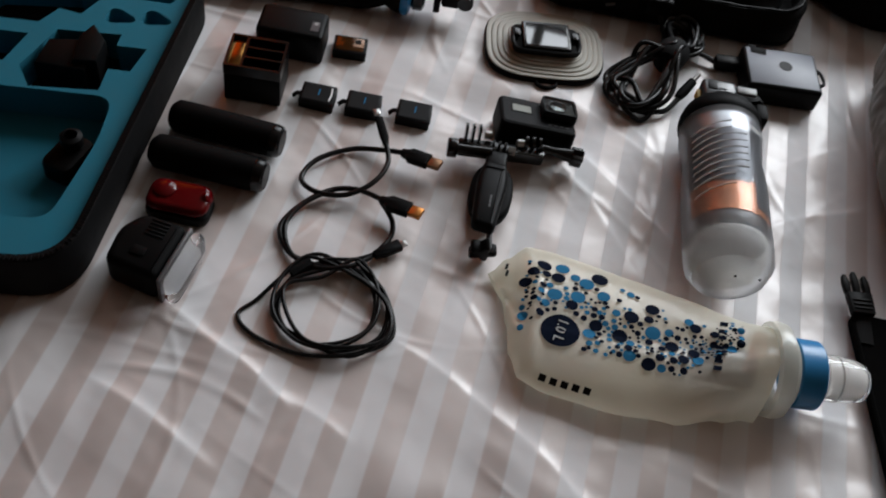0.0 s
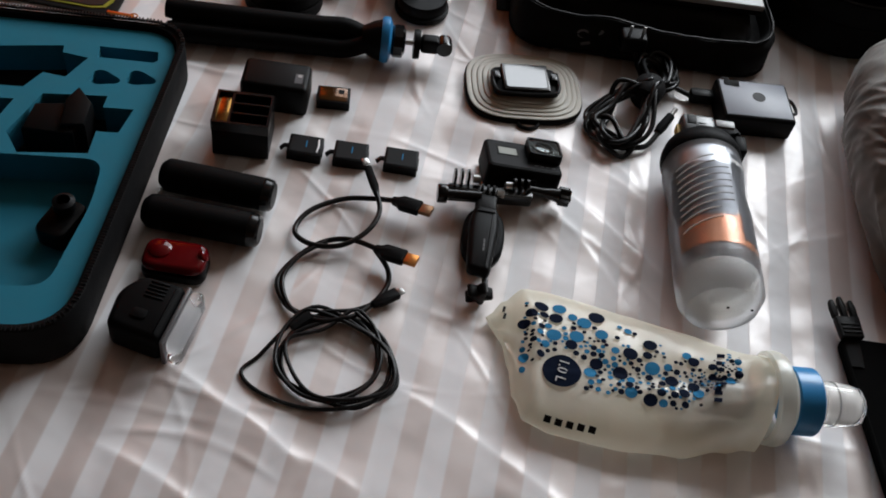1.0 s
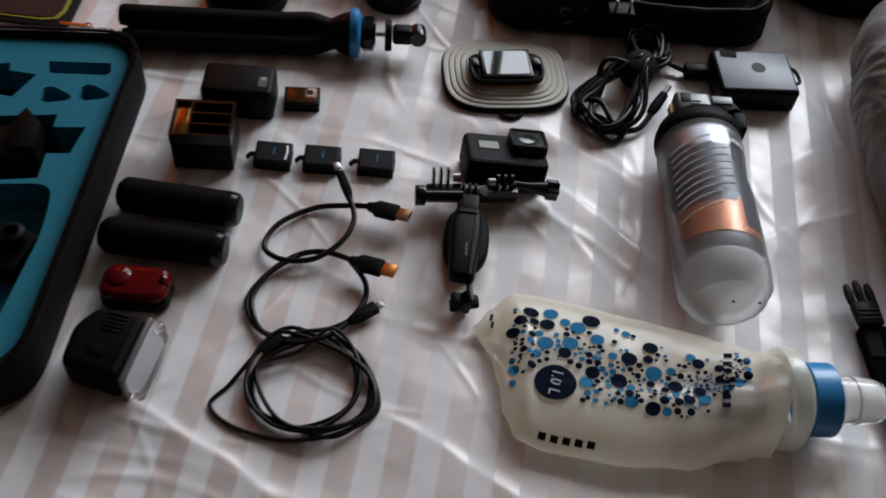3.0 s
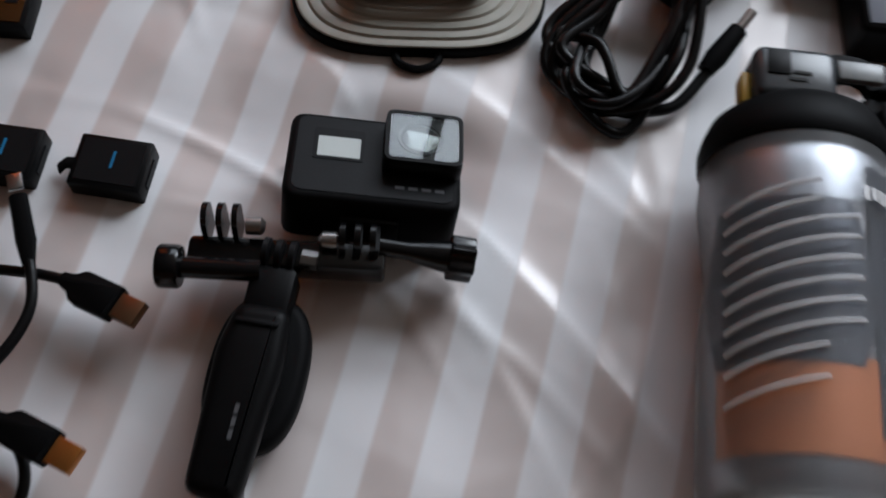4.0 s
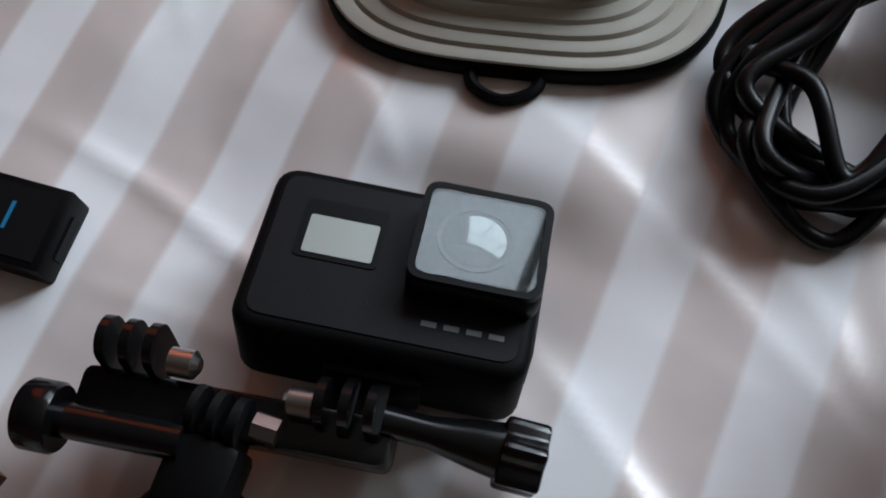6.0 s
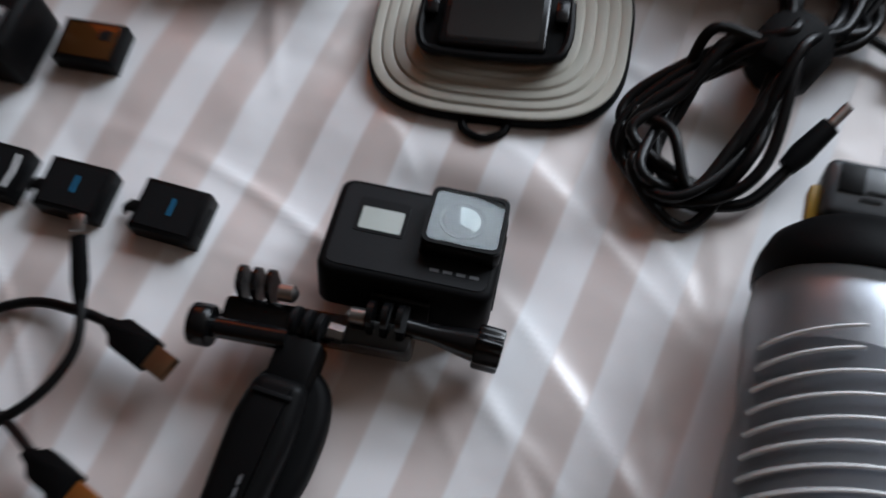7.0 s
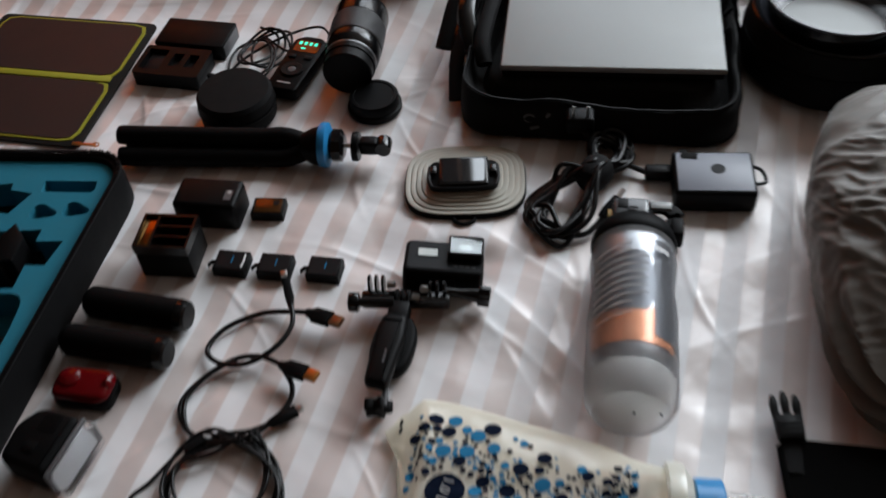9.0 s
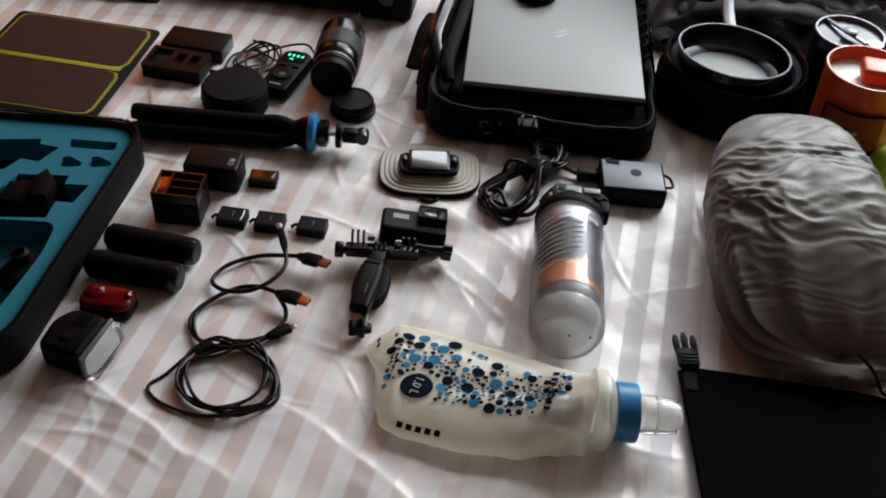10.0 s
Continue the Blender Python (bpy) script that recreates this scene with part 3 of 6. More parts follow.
def solar_panel():
    p = thing("solar_panel", pose(-0.368, 0.998, 0, 0, 0, 3) @ Matrix.Diagonal((1, 0.85, 1, 1)), "folding brown solar panel with lime green trim, opened flat", "solar panel")
    part("backing", prism(rrect(0.225, 0.285, 0.012), 0.0, 0.004, 0.0012), BOARD, p)
    for s in (1, -1):
        part("trim_frame", prism(rounded([(-0.104, s * 0.004 - 0.0), (0.104, s * 0.004), (0.104, s * 0.135), (-0.104, s * 0.135)], 0.02, 2), 0.004, 0.0052), LIME, p, "lime green stitched trim")
        part("solar_cell", prism(rounded([(-0.1, s * 0.0085), (0.1, s * 0.0085), (0.1, s * 0.1315), (-0.1, s * 0.1315)], 0.018, 2), 0.0052, 0.0062), BROWN_BLACK, p, "dark brown solar cell")
    part("hinge_strip", box(0.2, 0.012, 0.0014, 0.0004, at=(0, 0, 0.0052)), LIME, p)
    pull = part("zip_pull", box(0.03, 0.005, 0.002, 0.0008, at=(0.118, -0.137, 0.004)), GOLD, p, "brass zip pull")
    part("pull_ring", tube([(0.133 + 0.004 * math.cos(a), -0.137 + 0.004 * math.sin(a), 0.006) for a in np.linspace(0, 6.1, 14)], 0.0009, 6, True), GOLD, pull)


solar_panel()


def slot_charger():
    c = thing("battery_charger", pose(-0.195, 1.034, 0, 0, 0, 2) @ Matrix.Diagonal((0.94, 0.94, 1, 1)), "flat black two-slot battery charger", "battery charger")
    body = ring_plate(rrect(0.092, 0.058, 0.004, 3), [[(-0.002 + dx, -0.010), (0.012 + dx, -0.010), (0.012 + dx, 0.016), (-0.002 + dx, 0.016)] for dx in (0.0, 0.022)] + [[(-0.04, -0.02), (-0.012, -0.02), (-0.012, 0.022), (-0.04, 0.022)]], 0.021, 0.008)
    part("charger_top", body, BLACK, c)
    part("charger_base", prism(rrect(0.0918, 0.0578, 0.004, 3), 0, 0.0138, 0.001), BLACK, c)
    part("contact_plate", box(0.022, 0.03, 0.0015, 0.0004, at=(-0.026, 0.002, 0.0138)), GUNMETAL, c)


slot_charger()
c = thing("battery_charger", pose(-0.190, 1.094, 0, 0, 0, 2), "black block-shaped battery charger", "battery charger")
part("charger_body", box(0.092, 0.052, 0.022, 0.002), BLACK, c)
part("side_plate", box(0.001, 0.044, 0.016, 0.0003, at=(0.0465, 0, 0.003)), GREY_MID, c, "grey end plate")

# ---------------------------------------------------------------- round zip case
rc = thing("round_zip_case", pose(-0.083, 0.974, 0) @ Matrix.Diagonal((1, 1, 1.15, 1)), "round black zipped fabric case", "storage case")
part("case_bottom", lathe([(0.0, 0.0), (0.041, 0.0), (0.0445, 0.004), (0.045, 0.0165)], 40), NYLON, rc)
part("zip", lathe([(0.0455, 0.0166), (0.0462, 0.018), (0.0455, 0.0196)], 40), RUBBER, rc)
part("case_lid", lathe([(0.045, 0.0197), (0.0445, 0.030), (0.041, 0.0345), (0.02, 0.0355), (0.0, 0.0357)], 40), NYLON, rc)
part("pull_tab", box(0.014, 0.006, 0.010, 0.001, at=(-0.043, 0.022, 0.02), m=pose(0, 0, 0, 0, 0, -8)), NYLON, rc)

# ---------------------------------------------------------------- remote with cable
rem = thing("cable_remote", pose(-0.041, 1.062, 0, 0, 0, -4) @ Matrix.Diagonal((0.95, 0.9, 1, 1)), "black wired shutter remote with lit green digits", "remote control")
part("remote_body", prism(rounded([(-0.021, -0.056), (0.021, -0.056), (0.024, 0.05), (0.012, 0.06), (-0.012, 0.06), (-0.024, 0.05)], 0.0055, 4), 0, 0.017, 0.003), BLACK, rem)
part("display", prism(rrect(0.034, 0.024, 0.004), 0.017, 0.0176, m=pose(0, 0.036, 0)), GLASS_DARK, rem)
GREEN_LIT = bpy.data.materials.new("lit_green_digit")
GREEN_LIT.use_nodes = True
_b = GREEN_LIT.node_tree.nodes["Principled BSDF"]
_b.inputs["Base Color"].default_value = (0.02, 0.5, 0.3, 1)
_b.inputs["Emission Color"].default_value, _b.inputs["Emission Strength"].default_value = (0.05, 1.0, 0.62, 1), 1.3
for i in range(4):
    part("digit", box(0.0035, 0.006, 0.0004, 0, at=(-0.0115 + i * 0.0072, 0.042, 0.0177)), GREEN_LIT, rem, "lit green digit")
part("digit", box(0.006, 0.0025, 0.0004, 0, at=(-0.004, 0.031, 0.0177)), GREEN_LIT, rem, "lit green mark")
part("button_ring", lathe([(0.006, 0.0172), (0.0145, 0.0172), (0.0145, 0.019), (0.0135, 0.0198), (0.007, 0.0196)], 28, pose(0, -0.016, 0)), GUNMETAL, rem)
part("centre_button", lathe([(0.0, 0.0172), (0.0055, 0.0172), (0.0055, 0.019), (0.0, 0.0202)], 20, pose(0, -0.016, 0)), GREY_MID, rem)
for dx in (-0.011, 0.011):
    part("button", box(0.010, 0.007, 0.002, 0.0008, at=(dx, 0.012, 0.0172)), GUNMETAL, rem)
part("logo_bar", box(0.018, 0.0022, 0.0003, 0, at=(0, -0.043, 0.01725)), GREY_INK, rem)
wire = [(-0.02, 1.176, 0.008), (-0.045, 1.205, 0.012), (-0.085, 1.18, 0.010), (-0.125, 1.13, 0.003), (-0.13, 1.085, 0.003), (-0.10, 1.08, 0.006), (-0.085, 1.12, 0.008),
        (-0.11, 1.17, 0.006), (-0.14, 1.15, 0.004), (-0.135, 1.10, 0.004), (-0.105, 1.065, 0.004), (-0.08, 1.10, 0.010), (-0.09, 1.15, 0.008), (-0.12, 1.185, 0.003)]
wire += [(-0.092 + (0.020 + 0.003 * (k % 4)) * math.cos(k * 0.9) - 0.001 * k, 1.150 + 0.042 * math.sin(k * 0.9), 0.008 + 0.004 * math.sin(k * 1.7)) for k in range(24)]
wire = [(x + 0.006, 1.062 + (y - 1.115) * 0.9, z) for x, y, z in wire]
solid("remote_cable", tube(catmull(wire, 8), 0.0017, 8), CABLE, "thin black cable coiled beside the remote", "cable")

# ---------------------------------------------------------------- camera lens and lens cap
lens = thing("camera_lens", pose(0.027, 1.092, 0.0335, 0, 0, 9) @ RY @ Matrix.Diagonal((1, 1, 0.93, 1)), "black zoom camera lens lying on its side", "camera lens")
part("rear_cap", lathe([(0.0, -0.066), (0.028, -0.066), (0.0295, -0.064), (0.0295, -0.050), (0.031, -0.049), (0.031, -0.042)], 40), BLACK, lens, "black rear cap")
part("barrel", lathe([(0.0285, -0.042), (0.0295, -0.036), (0.0325, -0.032), (0.0335, -0.020), (0.0335, -0.016), (0.0325, -0.0155), (0.0325, -0.012)], 40), GLOSS, lens)
part("mount_ring", lathe([(0.0302, -0.0415), (0.0312, -0.0405), (0.0312, -0.0375), (0.0302, -0.0368)], 40), DULL_STEEL, lens, "grey metal mount ring")
prof = []
for i in range(22):
    prof += [(0.0325, -0.011 + i * 0.0018), (0.0338, -0.0105 + i * 0.0018), (0.0338, -0.0097 + i * 0.0018)]
part("zoom_ring", lathe([(0.031, -0.0118)] + prof + [(0.031, 0.0295)], 48), GREY_MID, lens, "dark grey ribbed zoom ring")
part("front_barrel", lathe([(0.031, 0.030), (0.0330, 0.031), (0.0335, 0.055), (0.0325, 0.062), (0.029, 0.0625), (0.028, 0.056), (0.0, 0.055)], 40), GLOSS, lens)
capm = thing("lens_cap", pose(0.072, 1.017, 0), "black round lens cap with a ridged rim", "lens cap")
part("rim", lathe([(0.0, 0.0), (0.031, 0.0), (0.032, 0.002), (0.032, 0.007), (0.0295, 0.0085)], 40), BLACK, capm)
part("crown", lathe([(0.0293, 0.0086), (0.0292, 0.018), (0.0275, 0.0205), (0.024, 0.0205), (0.0232, 0.0195), (0.0, 0.0195)], 40), BLACK, capm)

# ---------------------------------------------------------------- mini tripod


def mini_tripod():
    t = thing("mini_tripod", pose(-0.062, 0.899, 0, 0, 0, 9.5) @ Matrix.Diagonal((0.95, 1, 1, 1)), "black flexible mini tripod with a blue collar, folded", "tripod")
    for y, z, x0 in ((0.010, 0.028, -0.131), (-0.010, 0.014, -0.128), (0.016, 0.013, -0.125)):
        pts = [(x0, y, z), (x0 + 0.012, y, z), (0.03, y * 0.9, z), (0.07, y * 1.0, z + 0.001), (0.096, y * 0.6, 0.022)]
        sp = catmull(pts, 6)
        part("leg", tube(sp, [0.0105 if i < 5 else 0.0118 - 0.002 * (i / len(sp)) for i in range(len(sp))], 12), RUBBER, t)
    part("hub", lathe([(0.0, 0.09), (0.014, 0.09), (0.020, 0.102), (0.023, 0.112), (0.0, 0.112)], 28, pose(0, 0, 0.024) @ RX), BLACK, t)
    part("collar", lathe([(0.0, 0.1121), (0.024, 0.1121), (0.0255, 0.116), (0.025, 0.121), (0.019, 0.124), (0.0, 0.124)], 32, pose(0, 0, 0.0255) @ RX), BLUE, t, "blue metal collar")
    part("lock_ring", lathe([(0.0, 0.1241), (0.015, 0.1241), (0.018, 0.127), (0.018, 0.137), (0.013, 0.140), (0.0, 0.140)], 10, pose(0, 0, 0.0255) @ RX), GLOSS, t)
    part("screw", lathe([(0.0, 0.1401), (0.003, 0.1401), (0.003, 0.150), (0.0, 0.150)], 12, pose(0, 0, 0.0255) @ RX), STEEL, t)
    part("plate", lathe([(0.0, 0.1501), (0.016, 0.1501), (0.0165, 0.154), (0.0155, 0.1575), (0.0, 0.1575)], 28, pose(0, 0, 0.024) @ RX), BLACK, t)
    head = part("mount_adapter", box(0.022, 0.016, 0.018, 0.004, 3, at=(0.1692, 0, 0.017)), BLACK, t)
    part("adapter_finger", lathe([(0.0, -0.008), (0.009, -0.008), (0.0095, -0.006), (0.0095, 0.006), (0.009, 0.008), (0.0, 0.008)], 20, pose(0.186, 0, 0.026, 90, 0, 0)), GLOSS, head)


mini_tripod()

# ---------------------------------------------------------------- chargers and batteries


def triple_charger():
    c = thing("triple_battery_charger", pose(-0.060, 0.745, 0, 0, 0, 8), "black upright battery charger with three slots", "battery charger")
    top = [(-0.028, -0.023), (0.028, -0.023), (0.028, 0.023), (-0.028, 0.023)]
    slots = [[(-0.010, -0.0205 + k * 0.0140), (0.0255, -0.0205 + k * 0.0140), (0.0255, -0.0085 + k * 0.0140), (-0.010, -0.0085 + k * 0.0140)] for k in range(3)]
    tray = [(-0.0255, -0.0205), (-0.0125, -0.0205), (-0.0125, 0.0205), (-0.0255, 0.0205)]
    bm = ring_plate(top, slots + [tray], 0.046, 0.012)
    part("top_frame", bm, GLOSS, c)
    part("charger_body", prism([(-0.0275, -0.0225), (0.0275, -0.0225), (0.0275, 0.0225), (-0.0275, 0.0225)], 0.0, 0.0338, 0.0015), BLACK, c)
    # the copper colour stands in for an orange reflection on this dark window
    part("orange_glint_window", box(0.0126, 0.0406, 0.0085, 0.0004, at=(-0.019, 0, 0.034)), paint("window_orange_reflection", (0.32, 0.16, 0.045), 0.2, metal=1.0, vary=0.3, scale=160, bump=0.2), c, "glossy dark window with an orange reflection in its colour")


triple_charger()
c = thing("power_adapter", pose(-0.046, 0.814, 0, 0, 0, 6), "black rounded block power adapter", "power adapter")
part("adapter_body", box(0.069, 0.042, 0.037, 0.005, 4), BLACK, c)
part("label_plate", box(0.008, 0.014, 0.0004, 0, at=(0.024, -0.004, 0.0371)), GREY_MID, c, "small printed label")
part("label_mark", box(0.004, 0.004, 0.0002, 0, at=(0.0245, 0.0, 0.03755)), GREY_INK, c)


def battery(m, label):
    b = thing("camera_battery", m, label, "battery", "small camera batteries")
    part("cell", box(0.0345, 0.027, 0.0128, 0.0014), BLACK, b)
    part("top_label", box(0.029, 0.022, 0.0003, 0, at=(0, 0, 0.01285)), GUNMETAL, b)
    part("label_mark", box(0.0012, 0.009, 0.0002, 0, at=(0.001, 0.001, 0.0132)), CYAN_INK, b, "small blue print")
    part("pull_tab", tube([(-0.017, -0.002, 0.010), (-0.021, -0.002, 0.0095), (-0.025, -0.004, 0.006)], 0.0032, 6, False, 0.3), NYLON, b, "black pull tab")
    part("contact_strip", box(0.0010, 0.014, 0.004, 0, at=(0.0174, 0, 0.004)), GUNMETAL, b)
    return b


bat = battery(pose(0.003, 0.748, -0.001, 0, 0, 5), "small black camera battery with a pull tab")
copy_thing(bat, pose(0.049, 0.753, -0.001, 0, 0, 6))
copy_thing(bat, pose(0.100, 0.759, -0.001, 0, 0, 5))
part("pale_sticker", tube([(0.0125, -0.009, 0.0131), (0.0135, 0.0, 0.0133), (0.0125, 0.009, 0.0131)], 0.0009, 6, False, 0.4), WHITE_INK, bat, "thin white strip")
b4 = thing("camera_battery", pose(0.012, 0.829, 0, 0, 0, 10), "small battery with a glossy black face, an orange reflection in its colour", "battery", "small camera batteries")
part("cell", box(0.035, 0.025, 0.0115, 0.0012), BLACK, b4)
# a glossy black face; its amber is an orange reflection put into the colour
part("face", box(0.029, 0.020, 0.0006, 0.0002, at=(0, 0, 0.0115)), paint("black_film_orange_reflection", (0.085, 0.034, 0.010), 0.12, metal=0.5, vary=0.12, bump=0.0), b4, "glossy black label coloured with an orange reflection")
part("mark", box(0.006, 0.006, 0.0003, 0, at=(0.008, 0.004, 0.0121)), GUNMETAL, b4)

# ---------------------------------------------------------------- cylinder cells and bike lights


def power_cell(m, label):
    p = thing("cylinder_power_bank", m @ pose(0, 0, 0.0163) @ RX, label, "power bank", "cylinder power banks")
    part("sleeve", lathe([(0.0, -0.055), (0.011, -0.055), (0.0155, -0.050), (0.0162, -0.046), (0.0162, 0.044)], 32), RUBBER, p, "matt black sleeve")
    part("end_ring", lathe([(0.0162, 0.0441), (0.0164, 0.046), (0.0150, 0.052), (0.0125, 0.054)], 32), GLOSS, p, "glossy bevelled end ring")
    part("end_face", lathe([(0.0125, 0.0541), (0.0115, 0.0535), (0.0, 0.0535)], 28), GUNMETAL, p)
    part("socket", box(0.003, 0.008, 0.0004, 0.0001, at=(0, 0, 0.0536)), BLACK, p)
    return p


pc = power_cell(pose(-0.0605, 0.6665, 0, 0, 0, 1), "matt black cylindrical power bank")
copy_thing(pc, pose(-0.0605, 0.620, 0, 0, 0, 2) @ pose(0, 0, 0.0163) @ RX)


def red_light():
    r = thing("bike_tail_light", pose(-0.070, 0.573, 0, 0, 0, 5), "red glossy bicycle tail light", "bike light")
    part("base", prism(rrect(0.058, 0.036, 0.012), 0, 0.010, 0.002), BLACK, r)
    shell = prism(rrect(0.057, 0.035, 0.013), 0.010, 0.021, 0.006, 4)
    part("red_lens", shell, RED, r, "translucent red lens")
    part("reflector_dome", lathe([(0.0105, 0.0205), (0.0102, 0.0225), (0.007, 0.0245), (0.0, 0.0252)], 28, pose(-0.014, 0.003, 0)), RED, r, "round raised red lens")
    part("side_pod", lathe([(0.0, 0.0), (0.006, 0.0), (0.005, 0.004), (0.0, 0.006)], 20, pose(0.0235, 0.003, 0.018, 0, 55, 0)), RED, r)


red_light()


def head_light():
    h = thing("bike_front_light", pose(-0.066, 0.503, 0, 0, 0, -4) @ Matrix.Diagonal((1.06, 1.06, 1.1, 1)), "black bicycle front light with a clear lens", "bike light")
    poly = rounded([(-0.026, -0.026), (0.020, -0.030), (0.020, 0.028), (-0.018, 0.028), (-0.030, 0.008)], 0.008, 4)
    part("housing", prism(poly, 0.003, 0.034, 0.007, 4), RUBBER, h)
    part("foot", box(0.026, 0.026, 0.003, 0.001, at=(-0.004, 0, 0)), RUBBER, h)
    part("bezel", box(0.004, 0.058, 0.030, 0.0018, at=(0.0222, -0.001, 0.003)), GREY_MID, h, "silver grey bezel")
    part("clear_lens", box(0.012, 0.056, 0.029, 0.005, 3, at=(0.0300, -0.001, 0.004)), CLEAR, h, "clear front lens")
    part("reflector", box(0.0012, 0.046, 0.021, 0.0004, at=(0.0250, -0.001, 0.007)), paint("pale_reflector", (0.5, 0.52, 0.54), 0.3, vary=0.1), h)
    for k in range(5):
        part("cooling_rib", box(0.016, 0.0016, 0.0012, 0.0004, at=(0.0, 0.008 + k * 0.0036, 0.0338)), GUNMETAL, h)
    part("switch", prism(rrect(0.012, 0.009, 0.003), 0.034, 0.0353, 0.0004, m=pose(-0.004, -0.010, 0)), RUBBER, h)


head_light()

# ---------------------------------------------------------------- ridged case with a square display


def ridged_case():
    d = thing("ridged_speaker", pose(0.208, 0.911, 0, 0, 0, 13) @ Matrix.Diagonal((1.02, 0.85, 1, 1)), "beige ridged rounded speaker with a black rubber rim", "speaker")

    def blob(w, h):
        return [(w * math.copysign(abs(math.cos(a)) ** 0.62, math.cos(a)), h * math.copysign(abs(math.sin(a)) ** 0.62, math.sin(a))) for a in np.linspace(0, 2 * math.pi, 73)[:-1]]

    part("rubber_rim", prism(blob(0.0645, 0.0635), 0.0, 0.008, 0.003, 3), RUBBER, d)
    bm = bmesh.new()
    rows = []
    for k in range(7):
        w = 0.0630 - k * 0.0058
        z = 0.0085 + k * 0.0011
        for dw, dz in ((0, 0), (0.0006, 0.0006), (0.0042, 0.0009), (0.0052, 0.0004)):
            rows.append((w - dw, z + dz))
    loops = [[bm.verts.new((x, y, z)) for x, y in blob(w, w * 0.985)] for w, z in rows]
    n = len(loops[0])
    for a, b in zip(loops, loops[1:]):
        for i in range(n):
            bm.faces.new((a[i], a[(i + 1) % n], b[(i + 1) % n], b[i]))
    bm.faces.new(loops[-1])
    bmesh.ops.recalc_face_normals(bm, faces=bm.faces)
    part("ridged_top", bm, CREAM, d, "beige top with ring-shaped ridges")
    part("hanging_loop", tube(catmull([(-0.011, -0.061, 0.004), (-0.009, -0.069, 0.004), (0.0, -0.0735, 0.004), (0.009, -0.069, 0.004), (0.011, -0.061, 0.004)], 5), 0.0022, 8), RUBBER, d, "black rubber hanging loop")
    w = thing("square_watch", pose(0.208, 0.906, 0.0165, 0, 0, 14) @ Matrix.Diagonal((1.12, 0.96, 1, 1)), "black square display module resting on the speaker", "display module")
    part("bracket", prism(rrect(0.066, 0.046, 0.010), 0.0, 0.004, 0.0014), RUBBER, w, "black bracket with a front lip")
    part("lip", tube(catmull([(-0.032, 0.012, 0.006), (-0.032, -0.014, 0.006), (-0.022, -0.0235, 0.006), (0.022, -0.0235, 0.006), (0.032, -0.014, 0.006), (0.032, 0.012, 0.006)], 5), 0.002, 8), BLACK, w)
    part("module_body", box(0.047, 0.044, 0.0045, 0.0018, 3, at=(0, 0.002, 0.004)), GLOSS, w)
    part("display", prism(rrect(0.040, 0.036, 0.003), 0.0085, 0.0089, m=pose(0, 0.002, 0)), GLASS_DARK, w, "dark reflective display")
    for s in (-1, 1):
        part("lug", box(0.006, 0.012, 0.004, 0.001, at=(s * 0.0285, 0.004, 0.0052)), GLOSS, w)


ridged_case()

# ---------------------------------------------------------------- laptop power adapter and its cable
ad = thing("laptop_power_adapter", pose(0.465, 0.951, 0, 0, 0, 10), "slim black laptop power adapter with a grey top", "power adapter")
part("adapter_body", box(0.083, 0.064, 0.028, 0.004, 3), BLACK, ad)
part("top_plate", box(0.076, 0.056, 0.0006, 0.0002, at=(0, 0, 0.0279)), paint("blue_grey_matt_plate", (0.175, 0.188, 0.225), 0.42, vary=0.04), ad, "blue grey top face")
part("round_mark", lathe([(0.0, 0.0), (0.0075, 0.0), (0.0075, 0.0002), (0.0, 0.0002)], 28, pose(0.004, 0.004, 0.02855)), GUNMETAL, ad, "round printed mark")
part("strap", tube([(-0.03, 0.034, 0.027), (-0.03, 0.024, 0.0291), (-0.016, 0.023, 0.0291)], 0.005, 6, False, 0.12), NYLON, ad, "black strap end")
part("side_loop", tube(catmull([(0.0405, 0.022, 0.016), (0.052, 0.018, 0.013), (0.055, 0.004, 0.010), (0.0405, -0.006, 0.016)], 6), 0.002, 8), CABLE, ad, "short cable loop")
part("inlet_plug", box(0.028, 0.014, 0.014, 0.003, at=(-0.055, 0.016, 0.004)), BLACK, ad)
cb = thing("power_cable_bundle", pose(-0.002, 0.004, 0), "bundled black power cable tied in the middle", "cable")
rng = random.Random(7)
for k in range(9):
    r = rng.uniform
    pts = [(0.346 + r(-.005, .005), 0.928 + r(-.003, .003), 0.014 + 0.003 * k), (0.322 + r(-.012, .008), 0.918 + r(-.004, .014), 0.016 + r(0, .016)), (0.292 + r(-.008, .016), 0.893 + r(-.014, .012), 0.006 + r(0, .022)),
           (0.300 + r(-.010, .020), 0.858 + r(-.014, .016), 0.005 + r(0, .020)), (0.326 + r(-.010, .010), 0.838 + r(-.012, .022), 0.004 + r(0, .016)), (0.344 + r(-.008, .010), 0.872 + r(-.012, .012), 0.008 + r(0, .016)),
           (0.349 + r(-.004, .004), 0.926 + r(-.003, .003), 0.014 + 0.003 * k), (0.368 + r(-.008, .008), 0.958 + r(-.010, .006), 0.010 + r(0, .018)), (0.375 + r(-.014, .008), 0.985 + r(-.012, .008), 0.006 + r(0, .018)),
           (0.350 + r(-.010, .010), 1.000 + r(-.016, .006), 0.006 + r(0, .02)), (0.336 + r(-.004, .008), 0.970 + r(-.010, .010), 0.008 + r(0, .018))]
    part("cable_turn", tube(catmull(pts, 9, True), 0.0028, 10, True), CABLE, cb)
part("tie_wrap", lathe([(0.0, -0.016), (0.014, -0.016), (0.018, -0.009), (0.018, 0.009), (0.014, 0.016), (0.0, 0.016)], 16, pose(0.346, 0.929, 0.021, 90, 0, -20)), NYLON, cb, "black hook-and-loop tie")
